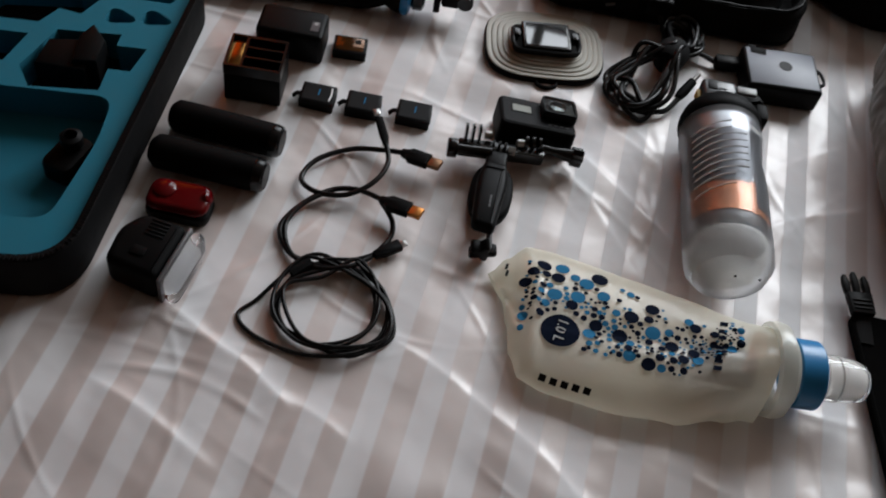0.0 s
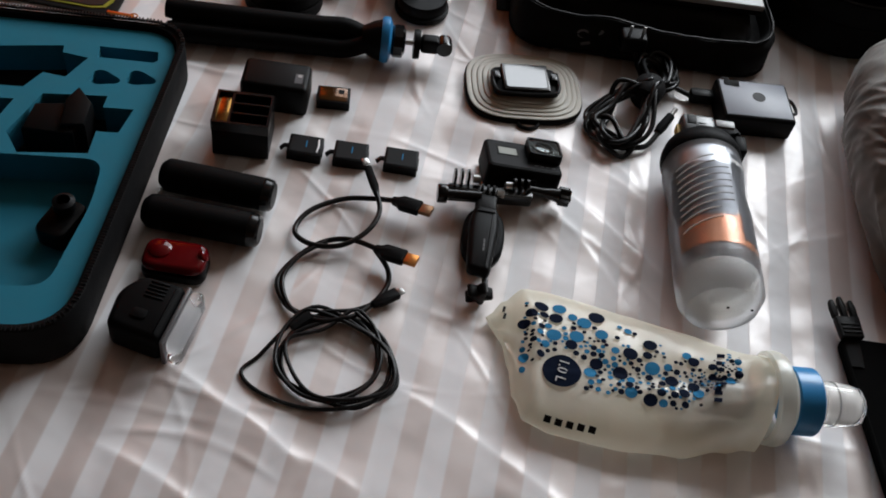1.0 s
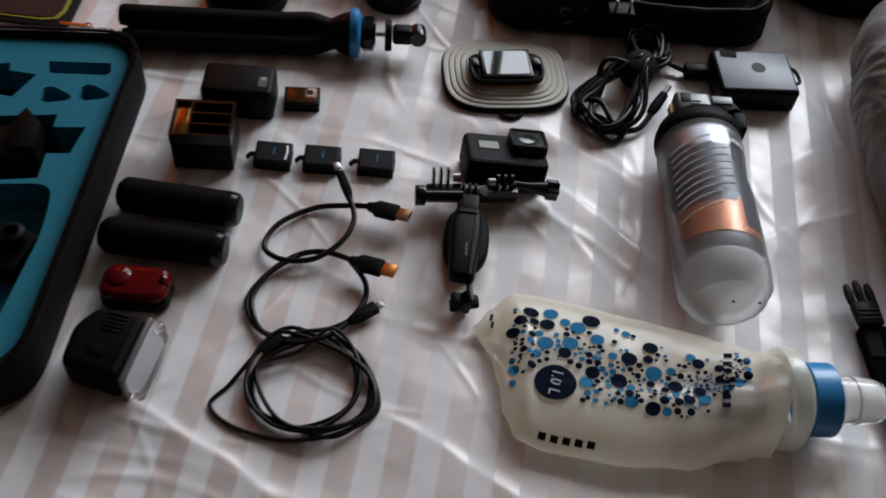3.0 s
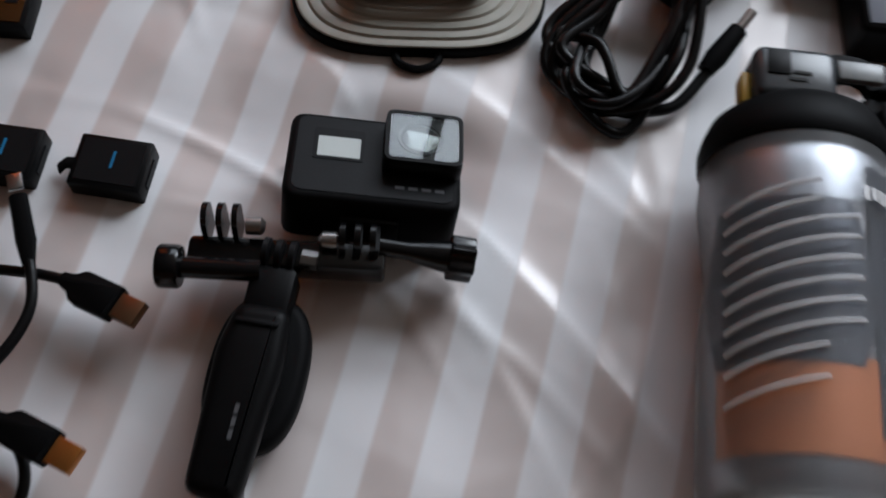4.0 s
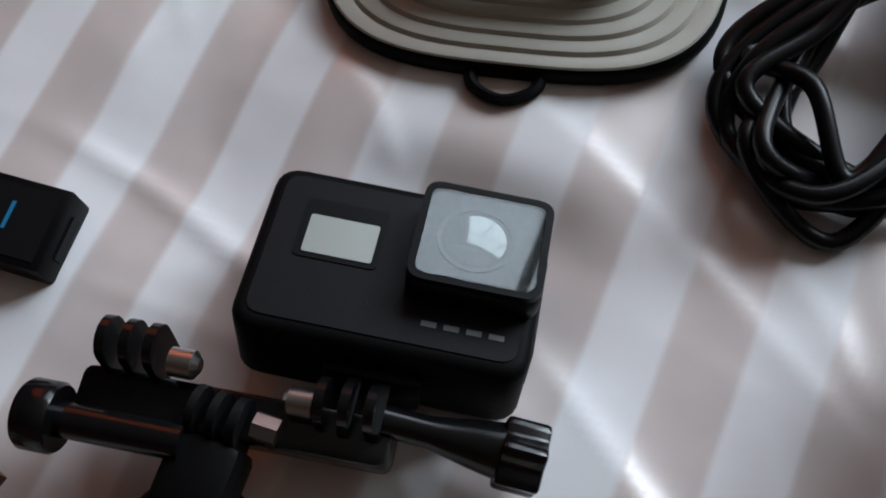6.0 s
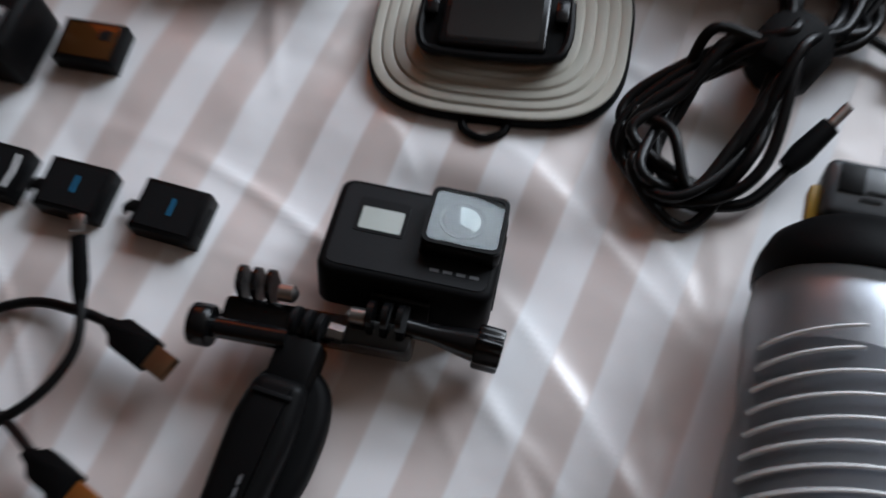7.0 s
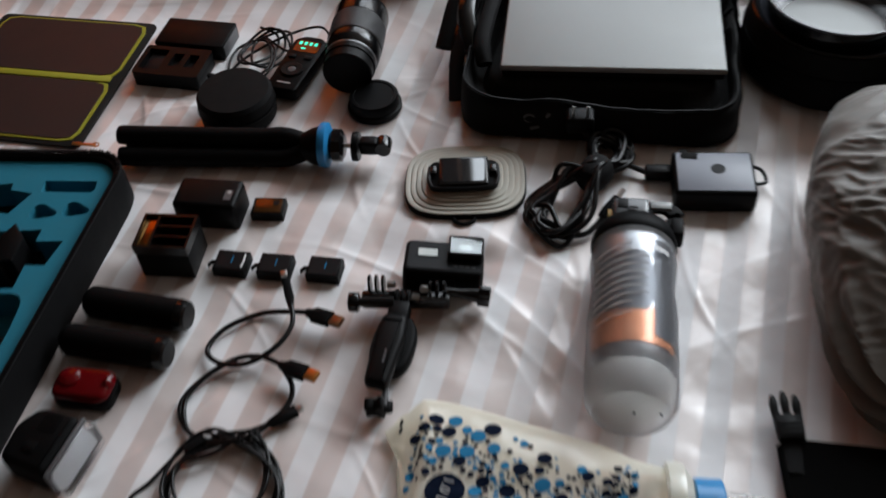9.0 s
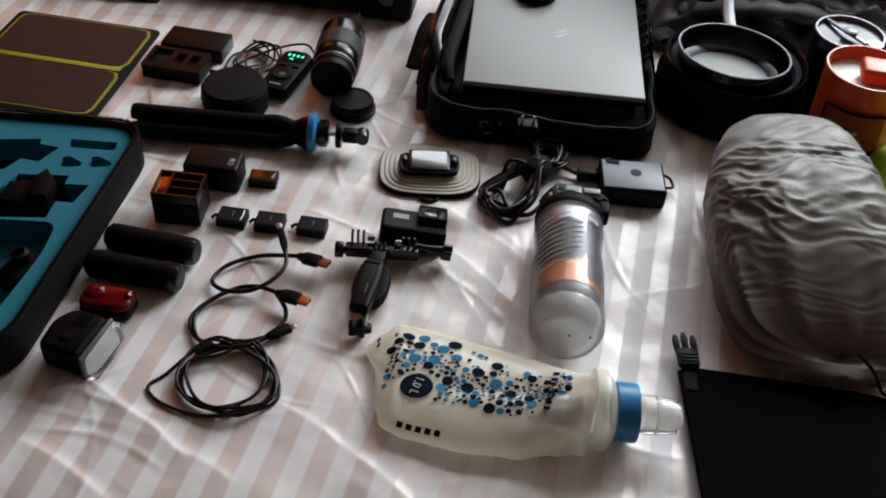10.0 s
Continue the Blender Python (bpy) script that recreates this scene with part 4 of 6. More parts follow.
part("lead", tube(catmull([(0.338, 0.848, 0.008), (0.352, 0.856, 0.008), (0.364, 0.878, 0.012), (0.371, 0.892, 0.017)], 6), 0.0030, 8), CABLE, cb)
part("plug_grip", tube([(0.362, 0.876, 0.012), (0.366, 0.884, 0.014), (0.374, 0.900, 0.018)], [0.0045, 0.0058, 0.0048], 12), RUBBER, cb)
part("plug_tip", tube([(0.3741, 0.9005, 0.0182), (0.379, 0.911, 0.0205)], 0.0026, 12), STEEL, cb, "silver barrel plug")
part("adapter_lead", tube(catmull([(0.365, 0.960, 0.014), (0.385, 0.957, 0.010), (0.402, 0.951, 0.009)], 6), 0.0030, 8), CABLE, cb)

# ---------------------------------------------------------------- action camera on its mount


def action_camera():
    g = thing("action_camera", pose(0.2185, 0.7745, 0.0015, -14, 6, 11) @ Matrix.Diagonal((1.17, 1.15, 1.15, 1)), "black action camera lying on its back", "camera")
    part("body", prism(rrect(0.0665, 0.0455, 0.0065, 5), 0.0, 0.0245, 0.0028, 3), RUBBER, g)
    part("front_plate", prism(rrect(0.060, 0.039, 0.004, 4), 0.0245, 0.0249), GUNMETAL, g)
    part("display_window", prism(rrect(0.0195, 0.0165, 0.0015, 3), 0.0249, 0.0252, m=pose(-0.0140, 0.0052, 0)), BLACK, g)
    part("front_display", prism(rrect(0.0162, 0.0106, 0.0006, 2), 0.0252, 0.0254, m=pose(-0.0138, 0.0036, 0)), LCD, g, "pale grey front display")
    block = part("lens_housing", prism(rrect(0.0300, 0.0275, 0.004, 5), 0.0249, 0.0325, 0.0012, 2, m=pose(0.0178, 0.0052, 0)), BLACK, g)
    part("lens_frame", ring_plate(rrect(0.0296, 0.0271, 0.004, 5), [rrect(0.0262, 0.0237, 0.0028, 5)], 0.0342, 0.0018), BLACK, block).matrix_local = pose(0.0178, 0.0052, 0)
    part("cover_glass", prism(rrect(0.0264, 0.0239, 0.0028, 5), 0.0336, 0.0341, m=pose(0.0178, 0.0052, 0)), COVER, block, "flat reflective cover glass").visible_shadow = False
    part("lens_ring", lathe([(0.0078, 0.0326), (0.0088, 0.0326), (0.0088, 0.0333), (0.0078, 0.0331)], 36, pose(0.0165, 0.0052, 0)), GUNMETAL, block, "ring round the lens")
    part("lens_glass", lathe([(0.0, 0.0334), (0.0024, 0.0333), (0.0050, 0.0330), (0.0068, 0.0327), (0.0068, 0.0326), (0.0, 0.0326)][::-1], 36, pose(0.0165, 0.0052, 0)), GLASS_DARK, block, "round dark lens")
    for k in range(4):
        part("print_bar", box(0.0034, 0.0014, 0.0002, 0, at=(0.0100 + k * 0.0050, -0.0140, 0.0249)), GREY_MID, g, "small grey print")
    part("side_door", box(0.0008, 0.026, 0.015, 0.0003, at=(0.0334, 0.0, 0.004)), BLACK, g)
    part("shutter_button", lathe([(0.0, 0.0), (0.0055, 0.0), (0.0055, 0.0008), (0.0, 0.0010)], 24, pose(0.012, 0.0227, 0.012, -90, 0, 0)), GUNMETAL, g)
    for k in range(2):
        part("mount_finger", prism(rounded([(-0.0015, 0.0), (0.0015, 0.0), (0.0015, 0.016), (-0.0015, 0.016)], 0.001, 2), 0.0, 0.0105, m=pose(-0.0035 + k * 0.0065, -0.038, 0.005)), BLACK, g)
    part("mount_base", box(0.022, 0.003, 0.013, 0.001, at=(0, -0.0242, 0.004)), BLACK, g)


action_camera()


def fins(n, pitch, m, wide=0.0024, deep=0.0125, tall=0.016):
    """A row of upright mount fingers with rounded tops."""
    prof = [(-deep / 2, 0), (deep / 2, 0)] + [(deep / 2 * math.cos(a), tall - deep / 2 + deep / 2 * math.sin(a)) for a in np.linspace(0, math.pi, 9)]
    out = []
    for k in range(n):
        out.append(prism(prof, -wide / 2, wide / 2, m=m @ pose((k - (n - 1) / 2) * pitch, 0, 0) @ pose(0, 0, 0, 90, 0, 90)))
    return out


def thumb_knob(r, ln):
    """A lobed thumb knob along z."""
    poly = [((r + 0.0012 * math.cos(6 * a)) * math.cos(a), (r + 0.0012 * math.cos(6 * a)) * math.sin(a)) for a in np.linspace(0, 2 * math.pi, 49)[:-1]]
    return prism(poly, 0, ln, 0.0012, 2)


def mount_arm():
    a = thing("mount_arm", pose(0.1945, 0.7300, 0.001, 0, 0, 11) @ Matrix.Diagonal((1.06, 1, 1, 1)), "black plastic extension arm with two thumb screws", "camera mount")
    part("bar", prism(rounded([(-0.040, -0.006), (0.040, -0.006), (0.040, 0.0065), (-0.040, 0.0065)], 0.003, 3), 0.009, 0.0225, 0.001, 2), GLOSS, a)
    for f in fins(3, 0.0062, pose(-0.027, 0.010, 0.016, -12, 0, 0), tall=0.019):
        part("finger", f, GLOSS, a)
    part("end_nut", lathe([(0.0, 0.0), (0.004, 0.0), (0.004, 0.006), (0.002, 0.0075), (0.0, 0.0075)], 12, pose(-0.0165, 0.010, 0.027) @ RX), STEEL, a, "rounded steel nut")
    for f in fins(3, 0.0062, pose(0.029, 0.006, 0.014, -5, 0, 0), tall=0.019):
        part("finger", f, GLOSS, a)
    part("end_nut", lathe([(0.0, 0.0), (0.004, 0.0), (0.004, 0.006), (0.002, 0.0075), (0.0, 0.0075)], 12, pose(0.0205, 0.006, 0.025) @ pose(0, 0, 0, 0, -90, 0)), STEEL, a)
    screw = part("thumb_screw", lathe([(0.0, 0.0), (0.0042, 0.0), (0.0042, 0.012), (0.0062, 0.022), (0.0075, 0.030)], 18, pose(0.037, 0.006, 0.022, 0, 98, -3)), GLOSS, a)
    part("knob", thumb_knob(0.0088, 0.011), GLOSS, screw).matrix_local = pose(0.0655, 0.0044, 0.0180, 0, 98, -3)
    screw = part("thumb_screw", lathe([(0.0, 0.0), (0.0048, 0.0), (0.0048, 0.032), (0.0, 0.032)], 18, pose(-0.041, -0.0095, 0.0235) @ RX), GLOSS, a)
    part("knob", lathe([(0.0, 0.0), (0.0088, 0.0), (0.0095, 0.0010), (0.0095, 0.0080), (0.0088, 0.0090), (0.0, 0.0090)], 28), GLOSS, screw).matrix_local = pose(-0.050, -0.0095, 0.0235) @ RX
    return a


mount_arm()


def bar_clamp():
    c = thing("handlebar_clamp", pose(0.197, 0.673, 0.0, 0, 0, 4), "black handlebar clamp mount with a lobed screw knob", "camera mount")
    part("swivel_neck", box(0.020, 0.026, 0.016, 0.003, at=(-0.001, 0.037, 0.010)), BLACK, c)
    for f in fins(3, 0.0058, pose(-0.001, 0.0560, 0.012, 0, 0, 0), deep=0.013, tall=0.018):
        part("finger", f, GUNMETAL, c, "grey finger")
    part("nut", lathe([(0.0, 0.0), (0.0045, 0.0), (0.0045, 0.007), (0.0, 0.008)], 8, pose(0.0085, 0.0565, 0.0215) @ RX), STEEL, c, "steel nut")
    outline = [(0.0208 * math.copysign(abs(math.cos(t)) ** 0.8, math.cos(t)), 0.006 + 0.035 * math.copysign(abs(math.sin(t)) ** 0.8, math.sin(t))) for t in np.linspace(0, 2 * math.pi, 49)[:-1]]
    part("lower_jaw", prism(outline, 0.002, 0.017, 0.005, 3), RUBBER, c)
    part("upper_jaw", prism(rounded([(-0.0135, -0.050), (0.0085, -0.052), (0.013, 0.004), (0.011, 0.030), (-0.012, 0.030), (-0.016, 0.010)], 0.006, 4), 0.017, 0.032, 0.006, 4), BLACK, c)
    part("grip_ridge", box(0.018, 0.0022, 0.0016, 0.0006, at=(-0.001, 0.021, 0.0316)), GUNMETAL, c, "slightly paler grey ridge")
    for k in range(3):
        part("print_bar", box(0.0016, 0.004, 0.0002, 0, at=(0.0000, -0.026 + k * 0.0052, 0.0321)), GREY_MID, c)
    screw = part("screw", lathe([(0.0, 0.0), (0.003, 0.0), (0.003, 0.03), (0.0, 0.03)], 14, pose(0.0035, -0.033, 0.018, 97, 0, 8)), GREY_MID, c, "dark steel screw")
    poly = [((0.0106 + 0.0030 * math.cos(5 * a)) * math.cos(a), (0.0106 + 0.0030 * math.cos(5 * a)) * math.sin(a)) for a in np.linspace(0, 2 * math.pi, 61)[:-1]]
    part("star_knob", prism(poly, 0, 0.012, 0.002, 3), BLACK, screw, "five-lobed black knob").matrix_local = pose(0.0005, -0.0575, 0.0135, 100, 0, 10)


bar_clamp()

# ---------------------------------------------------------------- charging cables


def usb_plug(parent, a, b, metal, wide=0.0155, thick=0.008, tip=0.0115, tip_thick=0.0046, tip_len=0.012):
    """A moulded plug from a to b with its metal tip beyond."""
    a, b = Vector(a), Vector(b)
    d = b - a
    m = Matrix.Translation(a) @ d.to_track_quat("X", "Z").to_matrix().to_4x4()
    ln = d.length
    g = prism(rounded([(0.0, -0.003), (0.006, -0.0042), (0.010, -wide / 2), (ln, -wide / 2), (ln, wide / 2), (0.010, wide / 2), (0.006, 0.0042), (0.0, 0.003)], 0.0015, 3), -thick / 2, thick / 2, 0.0016, 2, m=m)
    grip = part("plug", g, RUBBER, parent)
    part("plug_tip", box(tip_len, tip, tip_thick, 0.0004, at=(ln + tip_len / 2, 0, -tip_thick / 2), m=m), metal, grip, "metal plug tip")


ca = thing("usb_cable", Matrix(), "short black charging cable in a loop", "cable")
pa = [(0.106, 0.698, 0.014), (0.085, 0.699, 0.009), (0.055, 0.694, 0.004), (0.028, 0.670, 0.004), (0.021, 0.642, 0.004), (0.040, 0.629, 0.006), (0.068, 0.633, 0.009), (0.088, 0.655, 0.011), (0.094, 0.682, 0.012), (0.085, 0.705, 0.015)]
part("wire", tube(catmull(pa, 8), 0.0026, 8), CABLE, ca)
usb_plug(ca, (0.103, 0.698, 0.0135), (0.132, 0.691, 0.0185), paint("dull_copper_contact", (0.24, 0.13, 0.07), 0.35, 0.8))
part("plug", tube([(0.087, 0.700, 0.0145), (0.082, 0.710, 0.0165), (0.071, 0.729, 0.0195)], [0.0028, 0.0046, 0.0042], 8, False, 0.7), RUBBER, ca)
part("plug_tip", box(0.0065, 0.008, 0.0022, 0.0004, at=(0, 0, 0), m=pose(0.0675, 0.7345, 0.0195, 0, 0, 30)), STEEL, ca, "silver micro plug tip")
cbb = thing("usb_cable", Matrix(), "black charging cable with a copper coloured plug", "cable")
pb = [(0.103, 0.634, 0.014), (0.075, 0.643, 0.008), (0.050, 0.636, 0.004), (0.030, 0.609, 0.004), (0.022, 0.580, 0.004), (0.038, 0.556, 0.004), (0.065, 0.548, 0.007), (0.090, 0.552, 0.009), (0.108, 0.572, 0.006), (0.119, 0.600, 0.004), (0.116, 0.620, 0.005), (0.100, 0.636, 0.010)]
part("wire", tube(catmull(pb, 8), 0.0026, 8), CABLE, cbb)
pb2 = [(p[0] + 0.004, p[1] + 0.004 * math.sin(i * 1.3), p[2] + 0.002) for i, p in enumerate(pb[2:8])]
part("wire", tube(catmull(pb2, 8), 0.0022, 8), CABLE, cbb)
usb_plug(cbb, (0.100, 0.634, 0.0135), (0.130, 0.627, 0.0185), GOLD)
cc = thing("coiled_cable", pose(-0.001, 0.008, 0), "thin black charging cable wound into a loose coil", "cable")
rng = random.Random(3)
pts = [(0.118, 0.575, 0.006), (0.098, 0.557, 0.008), (0.072, 0.546, 0.010)]
loops = [(0.092, 0.503, 0.046, 0.047), (0.088, 0.505, 0.040, 0.043), (0.096, 0.500, 0.050, 0.042), (0.087, 0.508, 0.043, 0.048), (0.098, 0.497, 0.047, 0.038)]
for k, (cx, cy, rx, ry) in enumerate(loops):
    for j in range(8):
        t = math.radians(118 + 45 * j)
        f = 1 + rng.uniform(-0.12, 0.10)
        pts.append((cx + rx * f * math.cos(t), cy + ry * f * math.sin(t), 0.003 + 0.0016 * k + rng.uniform(0, 0.002)))
pts += [(0.060, 0.545, 0.010), (0.045, 0.522, 0.008), (0.030, 0.492, 0.003), (0.020, 0.472, 0.003), (0.040, 0.457, 0.003), (0.080, 0.451, 0.004), (0.118, 0.459, 0.008), (0.146, 0.482, 0.004), (0.149, 0.503, 0.003), (0.130, 0.535, 0.005), (0.100, 0.553, 0.010)]
part("wire", tube(catmull(pts, 6), 0.0019, 7), CABLE, cc)
part("cable_tie", tube([(0.050, 0.524, 0.006), (0.056, 0.532, 0.008), (0.062, 0.540, 0.008)], 0.0055, 8), NYLON, cc)
usb_plug(cc, (0.112, 0.567, 0.007), (0.132, 0.586, 0.008), STEEL, 0.011, 0.007, 0.0068, 0.002, 0.006)

# ---------------------------------------------------------------- water bottle
ORANGE_FILM = paint("orange_print_film", (0.33, 0.105, 0.034), 0.3, 0.35, vary=0.18, scale=40, bump=0.05, coat=0.6)
DARK_FILM = paint("smoky_grey_film", (0.036, 0.040, 0.050), 0.3, 0.5, vary=0.1, scale=30, bump=0.05)
LINER = paint("silver_liner_foil", (0.27, 0.28, 0.30), 0.36, 0.95, vary=0.06, scale=25, bump=0.12)


def patch(r, z0, z1, a0, a1, lift, shape=None, nz=10, na=20):
    """A film lying on a cylinder of radius r round z; shape(s) narrows its arc along its length."""
    bm = bmesh.new()
    rows = []
    for i in range(nz + 1):
        s = i / nz
        f = shape(s) if shape else 1
        mid = (a0 + a1) / 2
        rows.append([bm.verts.new(((r + lift) * math.cos(t), (r + lift) * math.sin(t), z0 + (z1 - z0) * s)) for t in (mid + (a0 + (a1 - a0) * j / na - mid) * f for j in range(na + 1))])
    for a, b in zip(rows, rows[1:]):
        for j in range(na):
            bm.faces.new((a[j], a[j + 1], b[j + 1], b[j]))
    bmesh.ops.recalc_face_normals(bm, faces=bm.faces)
    return bm


def water_bottle():
    # local z runs from the base to the lid; local -y... the bottle lies on its side
    b = thing("water_bottle", pose(0.4225, 0.626, 0.0405, -90, 0, 7) @ Matrix.Diagonal((1, 1, 0.90, 1)), "clear plastic insulated water bottle with silver liner, lying down", "water bottle")
    part("outer_shell", lathe([(0.0, 0.004), (0.024, 0.003), (0.033, 0.006), (0.0395, 0.018), (0.0405, 0.035), (0.0402, 0.12), (0.0375, 0.150), (0.0392, 0.172), (0.0405, 0.19), (0.0390, 0.212), (0.0330, 0.224)], 56), FROST, b, "clear frosted outer wall").visible_shadow = False
    liner = part("liner", lathe([(0.0, 0.046), (0.022, 0.046), (0.0330, 0.050), (0.0355, 0.058), (0.0360, 0.12), (0.0348, 0.150), (0.0360, 0.172), (0.0368, 0.19), (0.0352, 0.208), (0.0300, 0.218), (0.0, 0.220)], 56), LINER, b, "silver foil liner")
    part("base_cup", lathe([(0.0, 0.010), (0.014, 0.0105), (0.024, 0.014), (0.0300, 0.024), (0.0318, 0.034), (0.0325, 0.0455), (0.0, 0.0458)], 48), HAZE, liner, "hazy inner base")
    # local angle 270 degrees points up when the bottle lies down
    up = math.radians(270)
    part("orange_band", patch(0.0360, 0.062, 0.104, up - 1.3, up + 1.15, 0.0006), ORANGE_FILM, liner, "orange printed band")
    part("grey_panel", patch(0.0358, 0.100, 0.176, up - 1.5, up + 0.52, 0.0012, lambda s: 0.6 + 0.4 * math.sin(math.pi * (0.15 + 0.75 * s))), DARK_FILM, liner, "smoky grey panel")
    part("grey_panel", patch(0.0358, 0.072, 0.196, up + 0.48, up + 1.55, 0.0014), DARK_FILM, liner, "smoky grey panel")
    for k in range(10):
        z = 0.088 + k * 0.0095
        w = 0.75 if 1 < k < 8 else 0.55
        pts = [(0.0412 * math.cos(t), 0.0412 * math.sin(t), z + 0.005 * math.cos((t - up) * 1.1) + 0.009 * (t - up) + (0.004 if k else 0)) for t in np.linspace(up - 1.05, up - 1.05 + w * 1.75, 14)]
        part("white_stripe", tube(pts, 0.0008, 6), WHITE_INK, b, "thin white printed stripe")
    for k in range(5):
        part("print_bar", patch(0.0404, 0.176 + (k % 2) * 0.001, 0.183, up + 0.35 + k * 0.10, up + 0.41 + k * 0.10, 0.0006, None, 2, 2), WHITE_INK, b)
    part("collar", lathe([(0.0395, 0.208), (0.0408, 0.211), (0.0408, 0.217), (0.0395, 0.223), (0.0365, 0.231), (0.030, 0.237), (0.0, 0.2385)], 48), RUBBER, b, "black screw collar")
    lid = part("flip_lid", box(0.036, 0.026, 0.030, 0.005, 3, at=(-0.004, -0.009, 0.238)), paint("pale_grey_lid", (0.06, 0.065, 0.07), 0.25, vary=0.05), b, "pale grey flip lid")
    part("lid_slot", box(0.010, 0.0012, 0.014, 0.0003, at=(-0.012, -0.0222, 0.250)), BLACK, lid)
    for k in range(2):
        part("vent_mark", box(0.008, 0.0008, 0.0016, 0, at=(-0.004 + k * 0.002, -0.0222, 0.247 + k * 0.004)), BLACK, lid)
    part("carry_ring", tube([(0.024 + 0.016 * math.cos(a), -0.004 + 0.0, 0.256 + 0.016 * math.sin(a)) for a in np.linspace(0, 2 * math.pi, 25)[:-1]], 0.0042, 8, True, 2.2), RUBBER, b, "black carrying ring")
    part("latch", box(0.020, 0.004, 0.011, 0.0012, at=(0.024, -0.0195, 0.252)), paint("white_latch", (0.22, 0.23, 0.23), 0.35, vary=0.03), b, "white latch")
    part("side_clip", box(0.012, 0.022, 0.024, 0.003, at=(0.040, -0.006, 0.222)), RUBBER, b)
    part("yellow_seal", box(0.004, 0.010, 0.018, 0.001, at=(-0.0240, -0.009, 0.238)), paint("yellow_seal", (0.45, 0.27, 0.03), 0.4), b, "yellow seal edge")
    for x, y in ((0.010, 0.0030), (-0.012, 0.0034)):
        part("base_hole", lathe([(0.0, 0.0), (0.0013, 0.0), (0.0013, 0.0008), (0.0, 0.0008)], 12, pose(x + 0.014, y - 0.012, 0.0012)), BLACK, b)


water_bottle()

# ---------------------------------------------------------------- soft water pouch with filter
SEC = [(-0.212, 0.012, 0.010, 0.014), (-0.205, 0.032, 0.016, 0.012), (-0.193, 0.056, 0.023, 0.006), (-0.178, 0.066, 0.026, -0.002), (-0.155, 0.068, 0.029, -0.005), (-0.11, 0.066, 0.033, -0.006), (-0.06, 0.060, 0.039, -0.004), (-0.025, 0.047, 0.050, -0.001), (-0.006, 0.0395, 0.063, 0.0), (0.0, 0.0385, 0.066, 0.0)]


def sec(u):
    for a, b in zip(SEC, SEC[1:]):
        if u <= b[0]:
            f = max(0, (u - a[0]) / (b[0] - a[0]))
            f = f * f * (3 - 2 * f)
            return [a[i] + (b[i] - a[i]) * f for i in (1, 2, 3)]
    return SEC[-1][1:]


def pouch_top(u, v):
    """The upper side at length u and cross position v from -1 to 1."""
    w, h, c = sec(u)
    k = max(0.0, 1 - abs(v) ** 2.6) ** 0.55
    base = min(h * 0.42, 0.010)
    wr = 0.0008 * math.sin(u * 70 + v * 3) * math.sin(v * 2.5 + u * 25) * min(1, -u * 18 if u < 0 else 0)
    edge = max(0, (-0.17 - u) / 0.043)
    # a sharp fold across the filled end, a flattened near side and puckers at the neck
    fold = (u + 0.181) + 0.012 * v
    wr += 0.0035 * math.exp(-(fold / 0.006) ** 2) - 0.005 * max(0, min(1, -fold / 0.02)) * (h / 0.03)
    wr += 0.0016 * math.exp(-((v + 0.42 + u * 1.2) / 0.09) ** 2) * min(1, max(0, -u * 14)) - 0.003 * math.exp(-((v - 0.1 - u * 2.0) / 0.16) ** 2)
    wr += 0.0016 * math.sin(v * 21 + u * 40) * max(0, 1 - abs(u + 0.028) / 0.03)
    return Vector((u - edge * 0.010 * v, c + w * v, base + (h - base) * k + wr * k))


